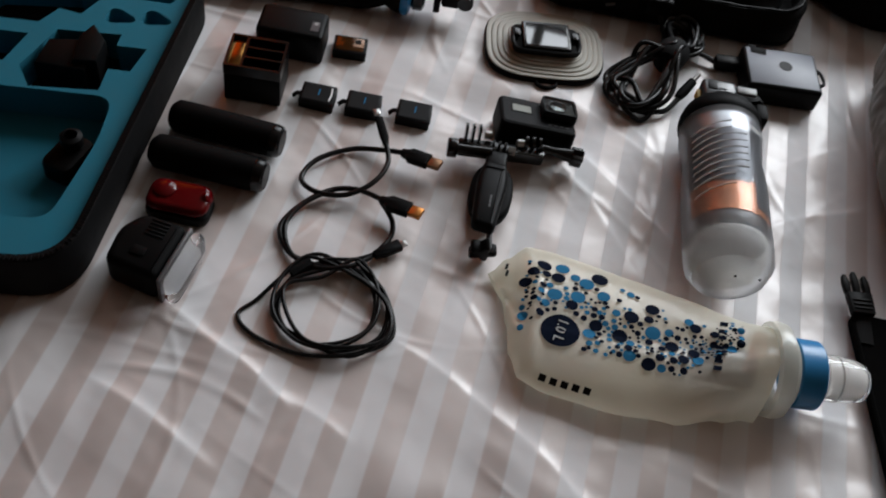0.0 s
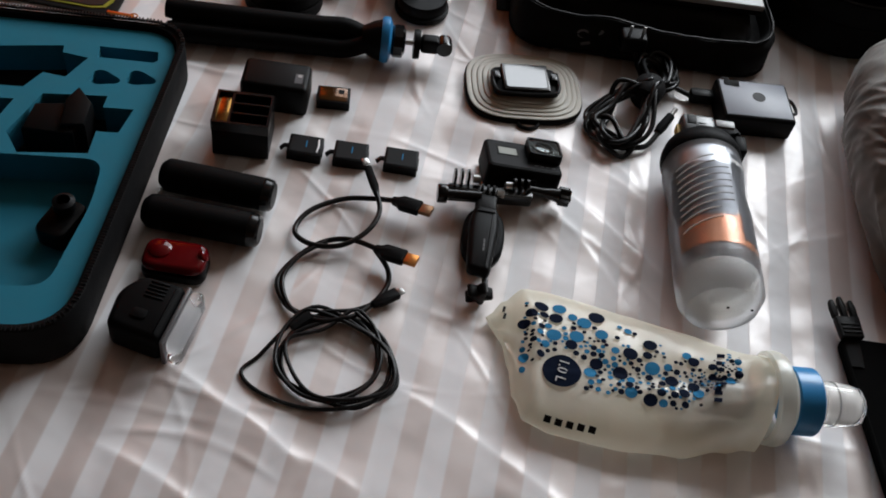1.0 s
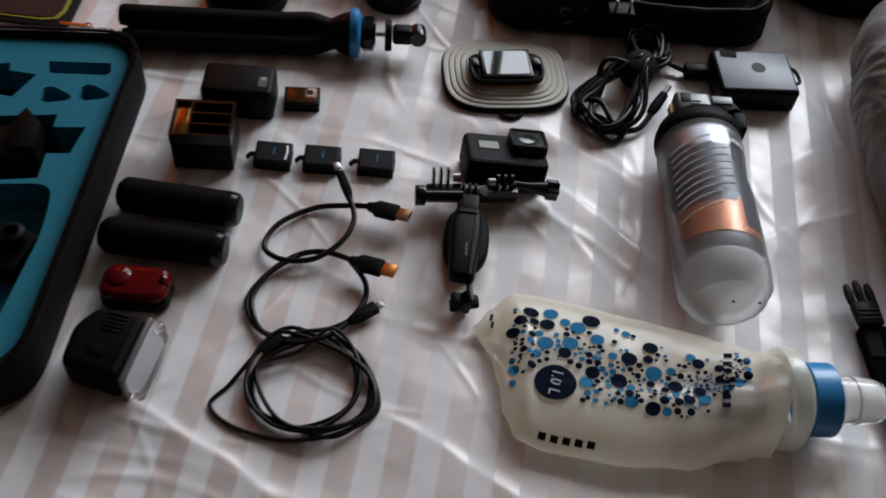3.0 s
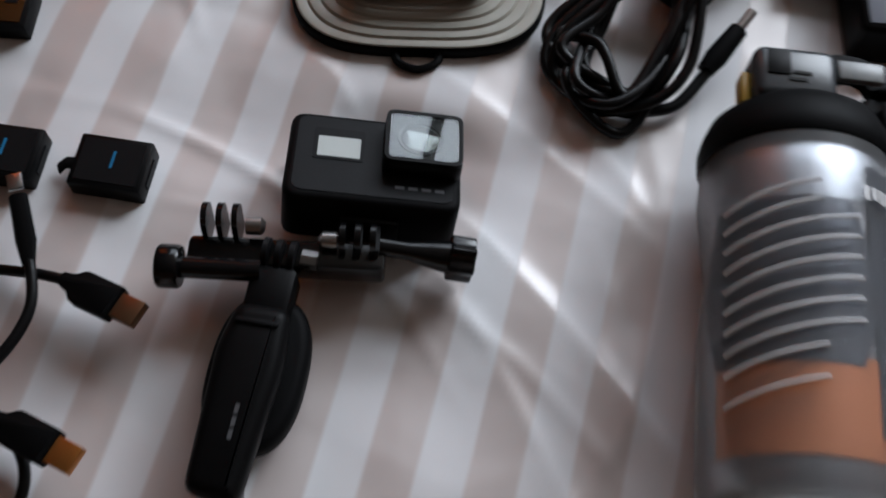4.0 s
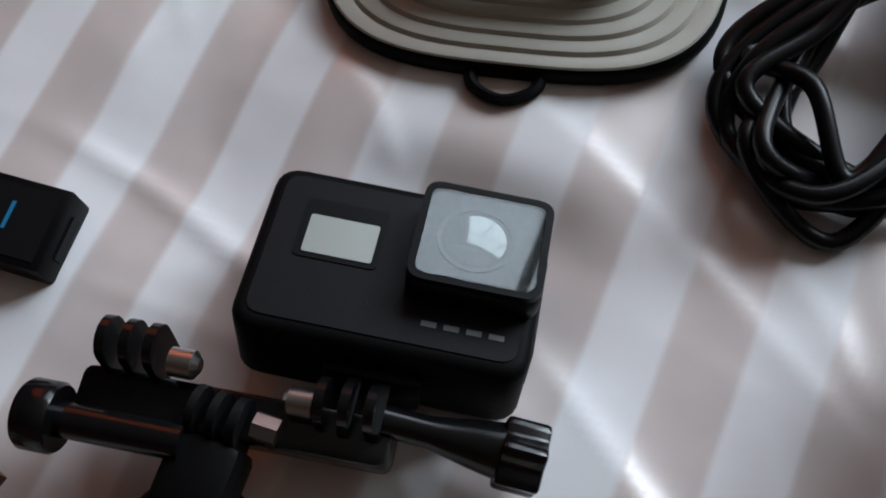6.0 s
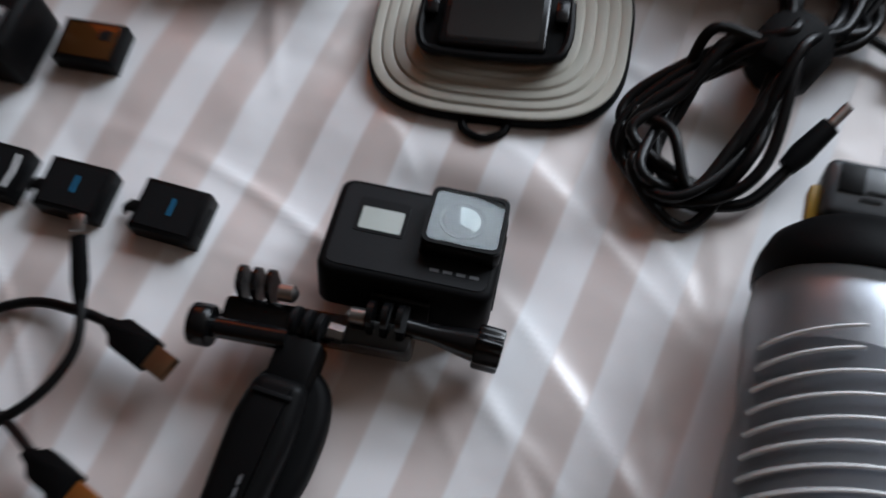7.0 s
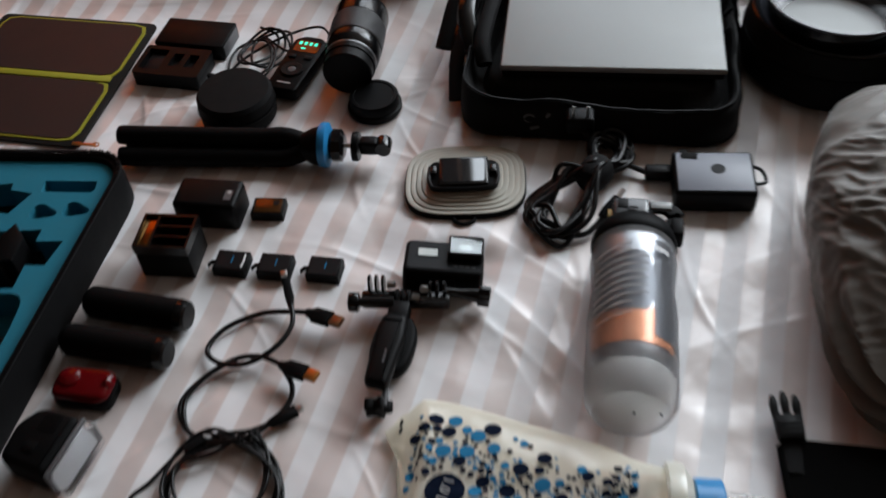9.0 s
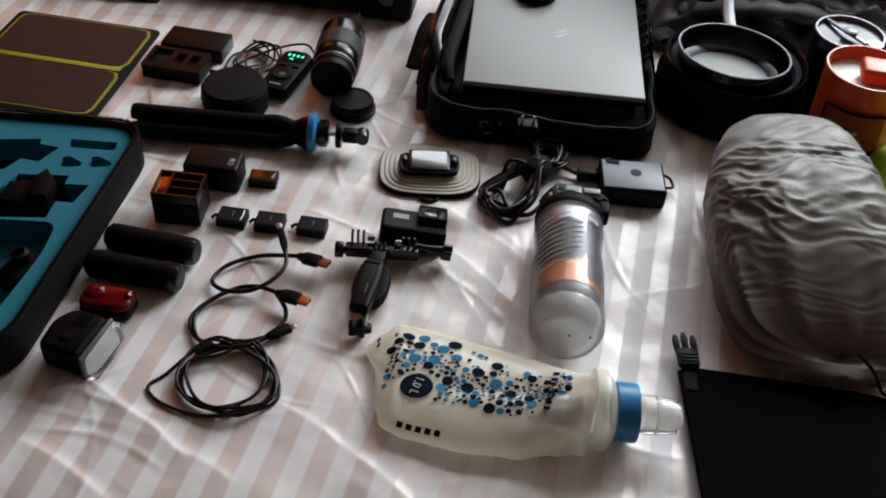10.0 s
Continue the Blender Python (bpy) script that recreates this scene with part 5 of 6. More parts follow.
def water_pouch():
    p = thing("water_filter_pouch", pose(0.4630, 0.5510, 0, 0, 0, -3) @ Matrix.Diagonal((1.125, 1.06, 1, 1)), "milky soft water pouch printed with blue dots, with filter cap", "water pouch")
    bm = bmesh.new()
    us, nv = np.linspace(-0.213, 0.0, 60), 24
    top, bot = [], []
    for u in us:
        w, h, c = sec(u)
        vs = [-math.cos(math.pi * j / nv) for j in range(nv + 1)]
        top.append([bm.verts.new(pouch_top(u, v)) for v in vs])
        base = min(h * 0.42, 0.010)
        bot.append([bm.verts.new((pouch_top(u, v).x, c + w * v, base * (1 - max(0, 1 - abs(v) ** 2.6) ** 0.55))) for v in vs])
    for rows, flip in ((top, 0), (bot, 1)):
        for a, b in zip(rows, rows[1:]):
            for j in range(nv):
                q = (a[j], b[j], b[j + 1], a[j + 1])
                bm.faces.new(q[::-1] if flip else q)
    bmesh.ops.remove_doubles(bm, verts=bm.verts[:], dist=1e-5)
    bm.faces.new([e for e in top[0]] + [e for e in bot[0][-2:0:-1] if e.is_valid]) if all(e.is_valid for e in top[0]) else None
    bmesh.ops.holes_fill(bm, edges=[e for e in bm.edges if e.is_boundary], sides=0)
    bmesh.ops.recalc_face_normals(bm, faces=bm.faces)
    part("pouch_body", bm, BLADDER, p, "milky translucent soft pouch", 60).visible_shadow = True

    def dot(u, y, r, lift, n=14):
        out = [(u, y)] + [(u + r * math.cos(2 * math.pi * i / n), y + r * math.sin(2 * math.pi * i / n)) for i in range(n)]
        co = []
        for a, b in out:
            w, h, c = sec(a)
            co.append(pouch_top(a, max(-0.97, min(0.97, (b - c) / w))) + Vector((0, 0, lift)))
        return co, [(0, 1 + i, 1 + (i + 1) % n) for i in range(n)]

    rng = random.Random(12)
    sets = {"navy": ([], []), "cyan": ([], [])}
    placed = []
    tries = 0
    while len(placed) < 250 and tries < 14000:
        tries += 1
        u = rng.uniform(-0.192, -0.026)
        s = (u + 0.192) / 0.166
        mid = 0.012 - 0.027 * math.sin(math.pi * min(1, s * 0.72)) + (0.020 * max(0, s - 0.7) / 0.3)
        y = mid + rng.gauss(0, 1) * (0.0055 + 0.0115 * math.sin(math.pi * min(1, 0.15 + s * 0.9)))
        r = rng.choice((0.0014, 0.0018, 0.0022, 0.0026, 0.0034, 0.0042, 0.0052, 0.0062, 0.0068)) * (0.55 + 0.45 * math.sin(math.pi * min(1, 0.12 + s)))
        key = "navy" if rng.random() < 0.64 else "cyan"
        if y > 0.044 or y < -0.036 or (u + 0.157) ** 2 + (y + 0.024) ** 2 < 0.0205 ** 2:
            continue
        if any((u - a) ** 2 + (y - b) ** 2 < ((r + q) * (0.82 if k != key else 1.0)) ** 2 for a, b, q, k in placed):
            continue
        placed.append((u, y, r, key))
        co, fa = dot(u, y, r, 0.0012 if key == "cyan" else 0.0016)
        v, f = sets[key]
        q = len(v)
        v += co
        f += [tuple(i + q for i in t) for t in fa]
    for key, material in (("navy", NAVY_INK), ("cyan", CYAN_INK)):
        me = bpy.data.meshes.new("printed_dots")
        me.from_pydata(sets[key][0], [], sets[key][1])
        me.materials.append(material)
        ob = tagged(new("printed_dots", me), "printed %s dots" % ("navy" if key == "navy" else "sky blue"), kind="stuff")
        ob.parent = p
    co, fa = dot(-0.157, -0.024, 0.0150, 0.0020, 36)
    me = bpy.data.meshes.new("volume_badge")
    me.from_pydata(co, [], fa)
    me.materials.append(NAVY_INK)
    badge = tagged(new("volume_badge", me), "round navy volume badge")
    badge.parent = p
    z = pouch_top(-0.157, -0.35)
    lettering("volume_text", "1.0 L", 0.0115, GREY_INK, badge, Matrix.Translation((-0.157, -0.024, z.z + 0.0026)) @ pose(0, 0, 0, -3, 0, -92))
    # product lettering stands as plain bars of its size
    for k in range(5):
        a = pouch_top(-0.160 + k * 0.0085, -0.90)
        part("print_bar", box(0.0054, 0.0058, 0.0004, 0, m=Matrix.Translation(a + Vector((0, 0.0, 0.0008))) @ pose(0, 0, 0, 38, -3, -6)), GUNMETAL, p, "dark grey printed letter bar")
    for k in range(7):
        a = pouch_top(-0.040, 0.45 - k * 0.14)
        part("print_bar", box(0.0060, 0.0038, 0.0004, 0, m=Matrix.Translation(a + Vector((0, 0, 0.0006))) @ pose(0, 0, 0, 0, -20, 0)), NAVY_INK, p, "navy printed letter bar")
    for k in range(2):
        part("seam_print", box(0.0022, 0.006, 0.0004, 0, m=Matrix.Translation(pouch_top(-0.205, 0.65 - k * 0.22) + Vector((0, 0, 0.0008)))), GUNMETAL, p)
    ax = pose(0, 0, 0.0335, 0, 0, 12) @ RX
    part("filter_core", lathe([(0.0, -0.064), (0.007, -0.0625), (0.012, -0.058), (0.015, -0.050), (0.0155, -0.010), (0.0, -0.010)], 28, pose(0, 0, 0.0262, 0, -4, 8) @ RX), paint("grey_blue_filter", (0.15, 0.17, 0.25), 0.7), p, "grey blue filter cartridge")
    part("neck_rim", lathe([(0.0350, -0.004), (0.0385, -0.002), (0.0395, 0.004), (0.0382, 0.009), (0.0335, 0.012), (0.0290, 0.015)], 48, ax), NECK, p, "milky moulded neck")
    ribs = [((0.0278 + 0.0005 * (k % 2)) * math.cos(2 * math.pi * k / 96), (0.0278 + 0.0005 * (k % 2)) * math.sin(2 * math.pi * k / 96)) for k in range(96)]
    part("cap", prism(ribs, 0.0165, 0.0362, 0.001, 1, m=ax), BLUE, p, "sky blue screw cap")
    part("spout", lathe([(0.0165, 0.0378), (0.0172, 0.042), (0.0150, 0.046), (0.0150, 0.052), (0.0166, 0.053), (0.0166, 0.056), (0.0145, 0.057), (0.0140, 0.064), (0.0120, 0.070), (0.0085, 0.073), (0.0, 0.073)], 36, ax), SPOUT, p, "milky drinking spout")
    part("spout_cover", lathe([(0.0192, 0.0379), (0.0192, 0.050), (0.0178, 0.064), (0.0156, 0.072), (0.0118, 0.0750), (0.0, 0.0755)], 40, ax), CLEAR, p, "clear dust cover").visible_shadow = False


water_pouch()

# ---------------------------------------------------------------- laptop bag with laptop


def laptop_bag():
    b = thing("laptop_bag", pose(0.329, 1.205, 0, 0, 0, 7.5), "black nylon laptop bag lying open on the sheet", "bag")
    outer = resample(rounded([(-0.174, -0.198), (0.132, -0.207), (0.142, 0.205), (-0.165, 0.205)], 0.045, 8), 0.007)

    def slump(x, y, z):
        s = min(1.0, max(0.0, z / 0.045))
        sag = -0.010 * math.exp(-((x - 0.03) / 0.09) ** 2) * (y < -0.1) - 0.006 * math.exp(-((y - 0.06) / 0.08) ** 2) * (x > 0.1)
        return s * (sag + 0.0045 * noise.noise(Vector((x * 20, y * 20, z * 25))) + 0.002 * noise.noise(Vector((x * 60, y * 60, z * 50))))

    bm = bmesh.new()
    loops = []
    for d, z in ((0.010, 0.0), (0.0, 0.006), (-0.004, 0.018), (-0.003, 0.032), (0.0, 0.046), (0.005, 0.054), (0.010, 0.0545), (0.013, 0.050), (0.017, 0.036), (0.030, 0.034), (0.040, 0.046), (0.047, 0.0515), (0.060, 0.0515)):
        loops.append([bm.verts.new((x + 0.004 * noise.noise(Vector((y * 18, z * 60, x * 9))), y + 0.005 * noise.noise(Vector((x * 16, z * 50, 3))), min(z + (0.0 if d > 0.038 else slump(x, y, z)), 0.0525 if d > 0.038 else 1))) for x, y in inset(outer, d)])
    n = len(outer)
    for p, q in zip(loops, loops[1:]):
        for i in range(n):
            bm.faces.new((p[i], p[(i + 1) % n], q[(i + 1) % n], q[i]))
    bm.faces.new(loops[0][::-1])
    bm.faces.new(loops[-1])
    bmesh.ops.recalc_face_normals(bm, faces=bm.faces)
    part("bag_body", bm, NYLON, b, angle=60)
    rim = [(x + 0.004 * noise.noise(Vector((y * 18, 3.2, x * 9))), y + 0.005 * noise.noise(Vector((x * 16, 2.7, 3))), 0.0562 + slump(x, y, 0.054)) for x, y in inset(outer, 0.006)]
    part("zip_edge", tube(rim, 0.0015, 6, True), BLACK, b, "zip piping")
    part("bottom_piping", tube([(x, y, 0.008) for x, y in inset(outer, 0.0)], 0.0026, 6, True), NYLON, b)
    part("handle", tube(catmull([(-0.165, -0.10, 0.045), (-0.178, -0.06, 0.070), (-0.170, 0.02, 0.080), (-0.160, 0.10, 0.074), (-0.150, 0.14, 0.050)], 8), 0.0115, 10, False, 0.8), GLOSS, b, "padded black carrying handle")
    part("handle", tube(catmull([(-0.150, -0.13, 0.050), (-0.155, -0.10, 0.064), (-0.146, 0.00, 0.070), (-0.138, 0.11, 0.064), (-0.135, 0.14, 0.050)], 8), 0.0095, 10, False, 0.8), NYLON, b)
    part("shoulder_pad", tube(catmull([(-0.204, -0.075, 0.030), (-0.200, -0.045, 0.042), (-0.194, -0.005, 0.056), (-0.186, 0.025, 0.060)], 6), 0.0125, 10, False, 0.42), RUBBER, b, "black strap pad")
    for k in range(3):
        part("strap", tube(catmull([(-0.183 - 0.004 * k, -0.15 + 0.03 * k, 0.012), (-0.186, -0.10 + 0.03 * k, 0.034 + 0.006 * k), (-0.176, -0.02 + 0.02 * k, 0.052), (-0.166, 0.06 + 0.03 * k, 0.056), (-0.150, 0.12 + 0.02 * k, 0.052)], 6), 0.0085, 8, False, 0.22), (NYLON, GLOSS, NYLON)[k], b, "folded black webbing strap")
    for k in range(7):
        y = -0.06 + k * 0.032
        part("gusset_fold", tube(catmull([(0.120, y, 0.050), (0.128, y + 0.006, 0.055), (0.136, y + 0.002, 0.045), (0.142, y, 0.026)], 4), 0.0028, 6), NYLON, b)
    part("d_ring", tube([(0.143, 0.05 + 0.012 * math.cos(a), 0.05 + 0.010 * math.sin(a)) for a in np.linspace(0, 6.28, 17)[:-1]], 0.0022, 6, True), GUNMETAL, b)
    part("zip_puller", box(0.004, 0.003, 0.013, 0.001, m=pose(-0.078, -0.202, 0.030, 0, 25, 0)), GREY_MID, b, "metal zip puller")
    part("zip_puller", box(0.011, 0.003, 0.004, 0.001, m=pose(-0.088, -0.203, 0.020, 0, -20, 0)), GREY_MID, b)
    part("zip_puller", tube([(-0.094 + 0.006 * math.cos(a), -0.2015, 0.034 + 0.005 * math.sin(a)) for a in np.linspace(0, 6.28, 15)[:-1]], 0.0016, 6, True), GREY_MID, b, "small metal ring")
    part("zip_puller", box(0.014, 0.004, 0.005, 0.001, at=(-0.082, -0.200, 0.024)), GUNMETAL, b)
    # laptop
    l = thing("laptop", pose(0.3195, 1.2125, 0.0535, 0, 0, 8), "closed silver laptop lying on the open bag", "laptop")
    part("base", box(0.243, 0.322, 0.007, 0.002, 2), GUNMETAL, l, "dark lower half")
    part("lid", box(0.246, 0.325, 0.0075, 0.0022, 3, at=(0, 0, 0.0072)), SILVER, l, "matt silver lid")
    for k, (dx, w) in enumerate(((-0.010, 0.0016), (-0.004, 0.0016), (0.003, 0.0016), (0.009, 0.0016))):
        part("logo_bar", box(0.016 if k in (1, 2) else 0.011, 0.0010, 0.0003, 0, m=pose(0.006 + (k % 2) * 0.006, -0.012 + dx * 1.0, 0.01475, 0, 0, 18)), STEEL, l, "bright metal mark")
    for y in (-0.105, 0.105):
        part("hinge", box(0.004, 0.034, 0.006, 0.001, at=(-0.1222, y, 0.004)), BLACK, l)
    # mouse on the lid
    m = thing("computer_mouse", pose(0.272, 1.318, 0.0685, 0, 0, 100), "black computer mouse on the laptop lid", "mouse")
    bm = bmesh.new()
    bmesh.ops.create_uvsphere(bm, u_segments=32, v_segments=16, radius=1)
    for v in bm.verts:
        v.co = Vector((v.co.x * 0.052, v.co.y * (0.034 - 0.004 * v.co.x), max(-0.0, v.co.z) * 0.034 * (1 - 0.25 * v.co.x)))
    part("shell", bm, BLACK, m)
    part("wheel", lathe([(0.0, -0.003), (0.008, -0.003), (0.009, 0.0), (0.008, 0.003), (0.0, 0.003)], 20, pose(0.030, 0, 0.022, 90, 0, 0)), GREY_MID, m)
    part("side_strip", tube(catmull([(-0.04, -0.024, 0.010), (0.0, -0.0335, 0.013), (0.035, -0.024, 0.010)], 6), 0.0022, 6), STEEL, m, "silver side strip")


laptop_bag()
pl = thing("mains_plug", pose(0.318, 0.991, 0.031, 0, 0, 10), "black mains plug with two steel prongs", "plug")
part("plug_body", box(0.030, 0.024, 0.020, 0.004, 3, at=(0, 0.0, 0)), BLACK, pl)
for dx in (-0.0075, 0.0075):
    part("prong", box(0.0034, 0.0014, 0.014, 0.0005, at=(dx, -0.006, 0.0200)), STEEL, pl, "steel prong")
part("plug_lead", tube(catmull([(0.004, 0.0, 0.001), (0.010, -0.006, -0.012), (0.022, -0.002, -0.022), (0.030, 0.0, -0.028)], 6), 0.003, 8), CABLE, pl)

# ---------------------------------------------------------------- cooking gear
pb = thing("round_pot_bag", pose(0.580, 1.194, 0), "black round padded pot bag, open at the top", "pot bag")
part("bag_wall", lathe([(0.0, 0.0), (0.092, 0.0), (0.101, 0.008), (0.104, 0.030), (0.103, 0.060), (0.100, 0.078), (0.0975, 0.080), (0.095, 0.076), (0.095, 0.030), (0.0, 0.030)], 48), NYLON, pb)
part("rim_piping", lathe([(0.0985, 0.079), (0.1005, 0.081), (0.0985, 0.083), (0.0965, 0.081)], 48), GLOSS, pb, "glossy rim piping")
part("mesh_band", lathe([(0.1045, 0.012), (0.1062, 0.014), (0.1058, 0.050), (0.1045, 0.052)], 48), RUBBER, pb)
part("lid_flap", tube(catmull([(-0.099, 0.02, 0.078), (-0.112, 0.05, 0.070), (-0.098, 0.08, 0.062)], 5), 0.012, 8, False, 0.4), NYLON, pb, "folded black flap")
part("inner_cloth", lathe([(0.082, 0.060), (0.083, 0.072), (0.090, 0.076), (0.0945, 0.066), (0.094, 0.060)], 40), DENIM, pb, "dark cloth stuffed inside")
pan = thing("frying_pan", pose(0.571, 1.180, 0.060, -3, 2, 0), "small black non-stick pan with a steel handle", "pan")
part("pan_bowl", lathe([(0.0, 0.0), (0.062, 0.0), (0.072, 0.008), (0.0775, 0.036), (0.0772, 0.0375), (0.0755, 0.0375), (0.0705, 0.010), (0.060, 0.004), (0.0, 0.004)], 56), GLOSS, pan)
part("pan_rim", lathe([(0.0756, 0.0376), (0.0782, 0.0376), (0.0788, 0.0386), (0.0780, 0.0396), (0.0760, 0.0394)], 56), DULL_STEEL, pan, "bare steel rim")
part("pan_floor", lathe([(0.0, 0.0041), (0.056, 0.0041), (0.056, 0.0046), (0.0, 0.0046)], 48), SILVER, pan, "pale silver pan floor")
part("handle", tube(catmull([(-0.006, 0.078, 0.036), (-0.012, 0.11, 0.046), (-0.020, 0.17, 0.070), (-0.024, 0.22, 0.085)], 8), 0.0095, 10, False, 0.45), DULL_STEEL, pan, "flat steel handle")
mug = thing("press_mug", pose(0.721, 1.225, 0), "dark navy travel mug with a steel strainer top", "mug")
part("mug_wall", lathe([(0.0, 0.0), (0.040, 0.0), (0.042, 0.003), (0.046, 0.126), (0.0, 0.122)], 44), paint("dark_navy_enamel", (0.010, 0.014, 0.022), 0.3), mug)
part("mug_rim", lathe([(0.0425, 0.1262), (0.0470, 0.1262), (0.0482, 0.129), (0.0470, 0.132), (0.0442, 0.132)], 44), DULL_STEEL, mug, "steel rim")
part("cross_bar", box(0.088, 0.006, 0.004, 0.001, m=pose(0, 0, 0.127, 0, 0, -48)), DULL_STEEL, mug)
part("centre_knob", lathe([(0.0, 0.1312), (0.010, 0.1312), (0.010, 0.134), (0.007, 0.136), (0.0, 0.136)], 24), DULL_STEEL, mug)
part("rivet", lathe([(0.0, 0.1322), (0.012, 0.1322), (0.011, 0.136), (0.0, 0.136)], 20, pose(0.030, -0.030, 0)), DULL_STEEL, mug)
st = thing("camp_stove", pose(0.737, 1.118, 0), "orange enamelled camping stove cup with a black sleeve", "camp stove")
part("burner_base", lathe([(0.0, 0.0), (0.050, 0.0), (0.054, 0.004), (0.054, 0.040), (0.050, 0.046), (0.0, 0.046)], 40), BLACK, st)
part("cup", lathe([(0.050, 0.0461), (0.0535, 0.050), (0.0555, 0.132), (0.0570, 0.137), (0.0560, 0.142), (0.0535, 0.142), (0.0520, 0.136), (0.0500, 0.060), (0.0, 0.060)], 44), ORANGE, st, "orange enamelled cup")
part("cup_floor", lathe([(0.0, 0.120), (0.0515, 0.121), (0.0515, 0.123), (0.0, 0.123)], 40), paint("white_lid_inside", (0.7, 0.68, 0.65), 0.4), st, "white inner lid")
part("lid_tab", box(0.05, 0.040, 0.020, 0.005, 3, at=(0.014, 0.0, 0.128)), ORANGE, st, "orange pour tab")
part("sleeve_panel", patch(0.0545, 0.050, 0.104, math.radians(218), math.radians(300), 0.0030), paint("dark_orange_neoprene", (0.30, 0.04, 0.008), 0.7), st, "dark orange sleeve panel")
for z, a in ((0.078, 265), (0.030, 240), (0.022, 280)):
    part("rivet", lathe([(0.0, 0.0), (0.004, 0.0), (0.003, 0.003), (0.0, 0.0035)], 14, pose(0.0585 * math.cos(radians(a)), 0.0585 * math.sin(radians(a)), z) @ pose(0, 0, 0, 90, 0, a + 90)), STEEL, st)
part("panel_edge", tube([(0.0592 * math.cos(radians(a)), 0.0592 * math.sin(radians(a)), z) for a, z in [(218, 0.052), (218, 0.104)] + [(218 + 8 * k, 0.104) for k in range(1, 11)]], 0.0016, 6), BLACK, st)

# ---------------------------------------------------------------- grey stuff sack and things beside it


def stuff_sack():
    s = thing("stuff_sack", pose(0.684, 0.857, 0, 0, 0, 5), "grey crumpled nylon stuff sack, packed full", "stuff sack")
    bm = bmesh.new()
    nu, nv = 260, 220
    rows = []
    for j in range(nv + 1):
        ph = math.pi * j / nv
        yy = -math.cos(ph)
        rad = math.sin(ph) ** 0.42
        row = []
        for i in range(nu):
            t = 2 * math.pi * i / nu
            cx = math.copysign(abs(math.cos(t)) ** 0.72, math.cos(t))
            cz = math.copysign(abs(math.sin(t)) ** 0.80, math.sin(t))
            x, y, z = 0.130 * rad * cx * (1 - (0.13 + 0.22 * (yy + 1)) * (cx > 0)), 0.188 * yy, 0.067 * rad * cz
            low = 1 - 0.38 * max(0.0, -yy + 0.1) ** 1.4
            p = Vector((x * 9, y * 16, z * 9))
            w = noise.noise(p + Vector((0, 3 * noise.noise(p * 0.5), 0)))
            warp = noise.noise(Vector((x * 11, y * 13, z * 11 + 5)))
            ridge = 0.7 - abs(noise.noise(Vector((x * 15 + 3, y * 30 + 2.6 * warp, z * 15)))) * 1.9 + 0.8 * (0.5 - abs(noise.noise(Vector((x * 28 + 9 + 2 * warp, y * 74 + 4 * warp, z * 28)))) * 2.2) + 0.16 * (0.5 - abs(noise.noise(Vector((x * 60 + 2 + 3 * warp, y * 150 + 5 * warp, z * 60)))) * 2.2)
            gather = max(0, -yy - 0.15) ** 1.5
            folds = gather * ((0.5 - abs(math.sin(t * 5.5 + 1.5 * math.sin(t * 2)))) * 0.040 + math.sin(t * 17) * 0.006)
            d = 0.0035 * w + 0.0052 * (0.25 + 1.3 * max(0.0, 0.45 + noise.noise(Vector((x * 8, y * 8, z * 8 + 20))))) * ridge * (0.35 + 0.65 * max(0, math.sin(t))) + folds
            k = 1 + d / 0.11
            row.append(bm.verts.new((x * k + 0.012 * gather, y + (0.02 * gather * (0.5 + cz)), max(0.0, (0.065 + z * k) * low - 0.010 * gather * max(0, cz)))))
        rows.append(row)
    for a, b in zip(rows, rows[1:]):
        for i in range(nu):
            bm.faces.new((a[i], b[i], b[(i + 1) % nu], a[(i + 1) % nu]))
    bmesh.ops.remove_doubles(bm, verts=bm.verts[:], dist=1e-5)
    bmesh.ops.recalc_face_normals(bm, faces=bm.faces)
    part("sack_cloth", bm, SACK_CLOTH, s, angle=80)
    part("drawcord", tube(catmull([(0.02, -0.178, 0.055), (0.04, -0.190, 0.040), (0.055, -0.195, 0.018), (0.075, -0.2, 0.024)], 6), 0.0022, 6), CABLE, s)


stuff_sack()


def cloth_lump(name, m, w, d, h, material, label, category, seed, rough=1.0):
    """A loosely heaped cloth: a rounded mound with folds."""
    bm = bmesh.new()
    nx, ny = 70, 46
    g = []
    for j in range(ny + 1):
        row = []
        for i in range(nx + 1):
            u, v = i / nx * 2 - 1, j / ny * 2 - 1
            edge = max(0.0, 1 - abs(u) ** 5) * max(0.0, 1 - abs(v) ** 4)
            q = Vector((u * w * 9 + seed, v * d * 9, seed * 0.7))
            f = 1 - abs(noise.noise(q)) * 1.5 + 0.35 * noise.noise(q * 2.7)
            wob = 1 + 0.08 * noise.noise(Vector((u * 2 + seed, v * 2, 1)))
            row.append(bm.verts.new((u * w / 2 * wob, v * d / 2 * wob, max(0, edge ** 0.5 * h * (0.62 + 0.38 * f * rough)))))
        g.append(row)
    for a, b in zip(g, g[1:]):
        for i in range(nx):
            bm.faces.new((a[i], a[i + 1], b[i + 1], b[i]))
    bmesh.ops.recalc_face_normals(bm, faces=bm.faces)
    ob = solid(name, bm, material, label, category, angle=80)
    ob.matrix_world = m
    return ob


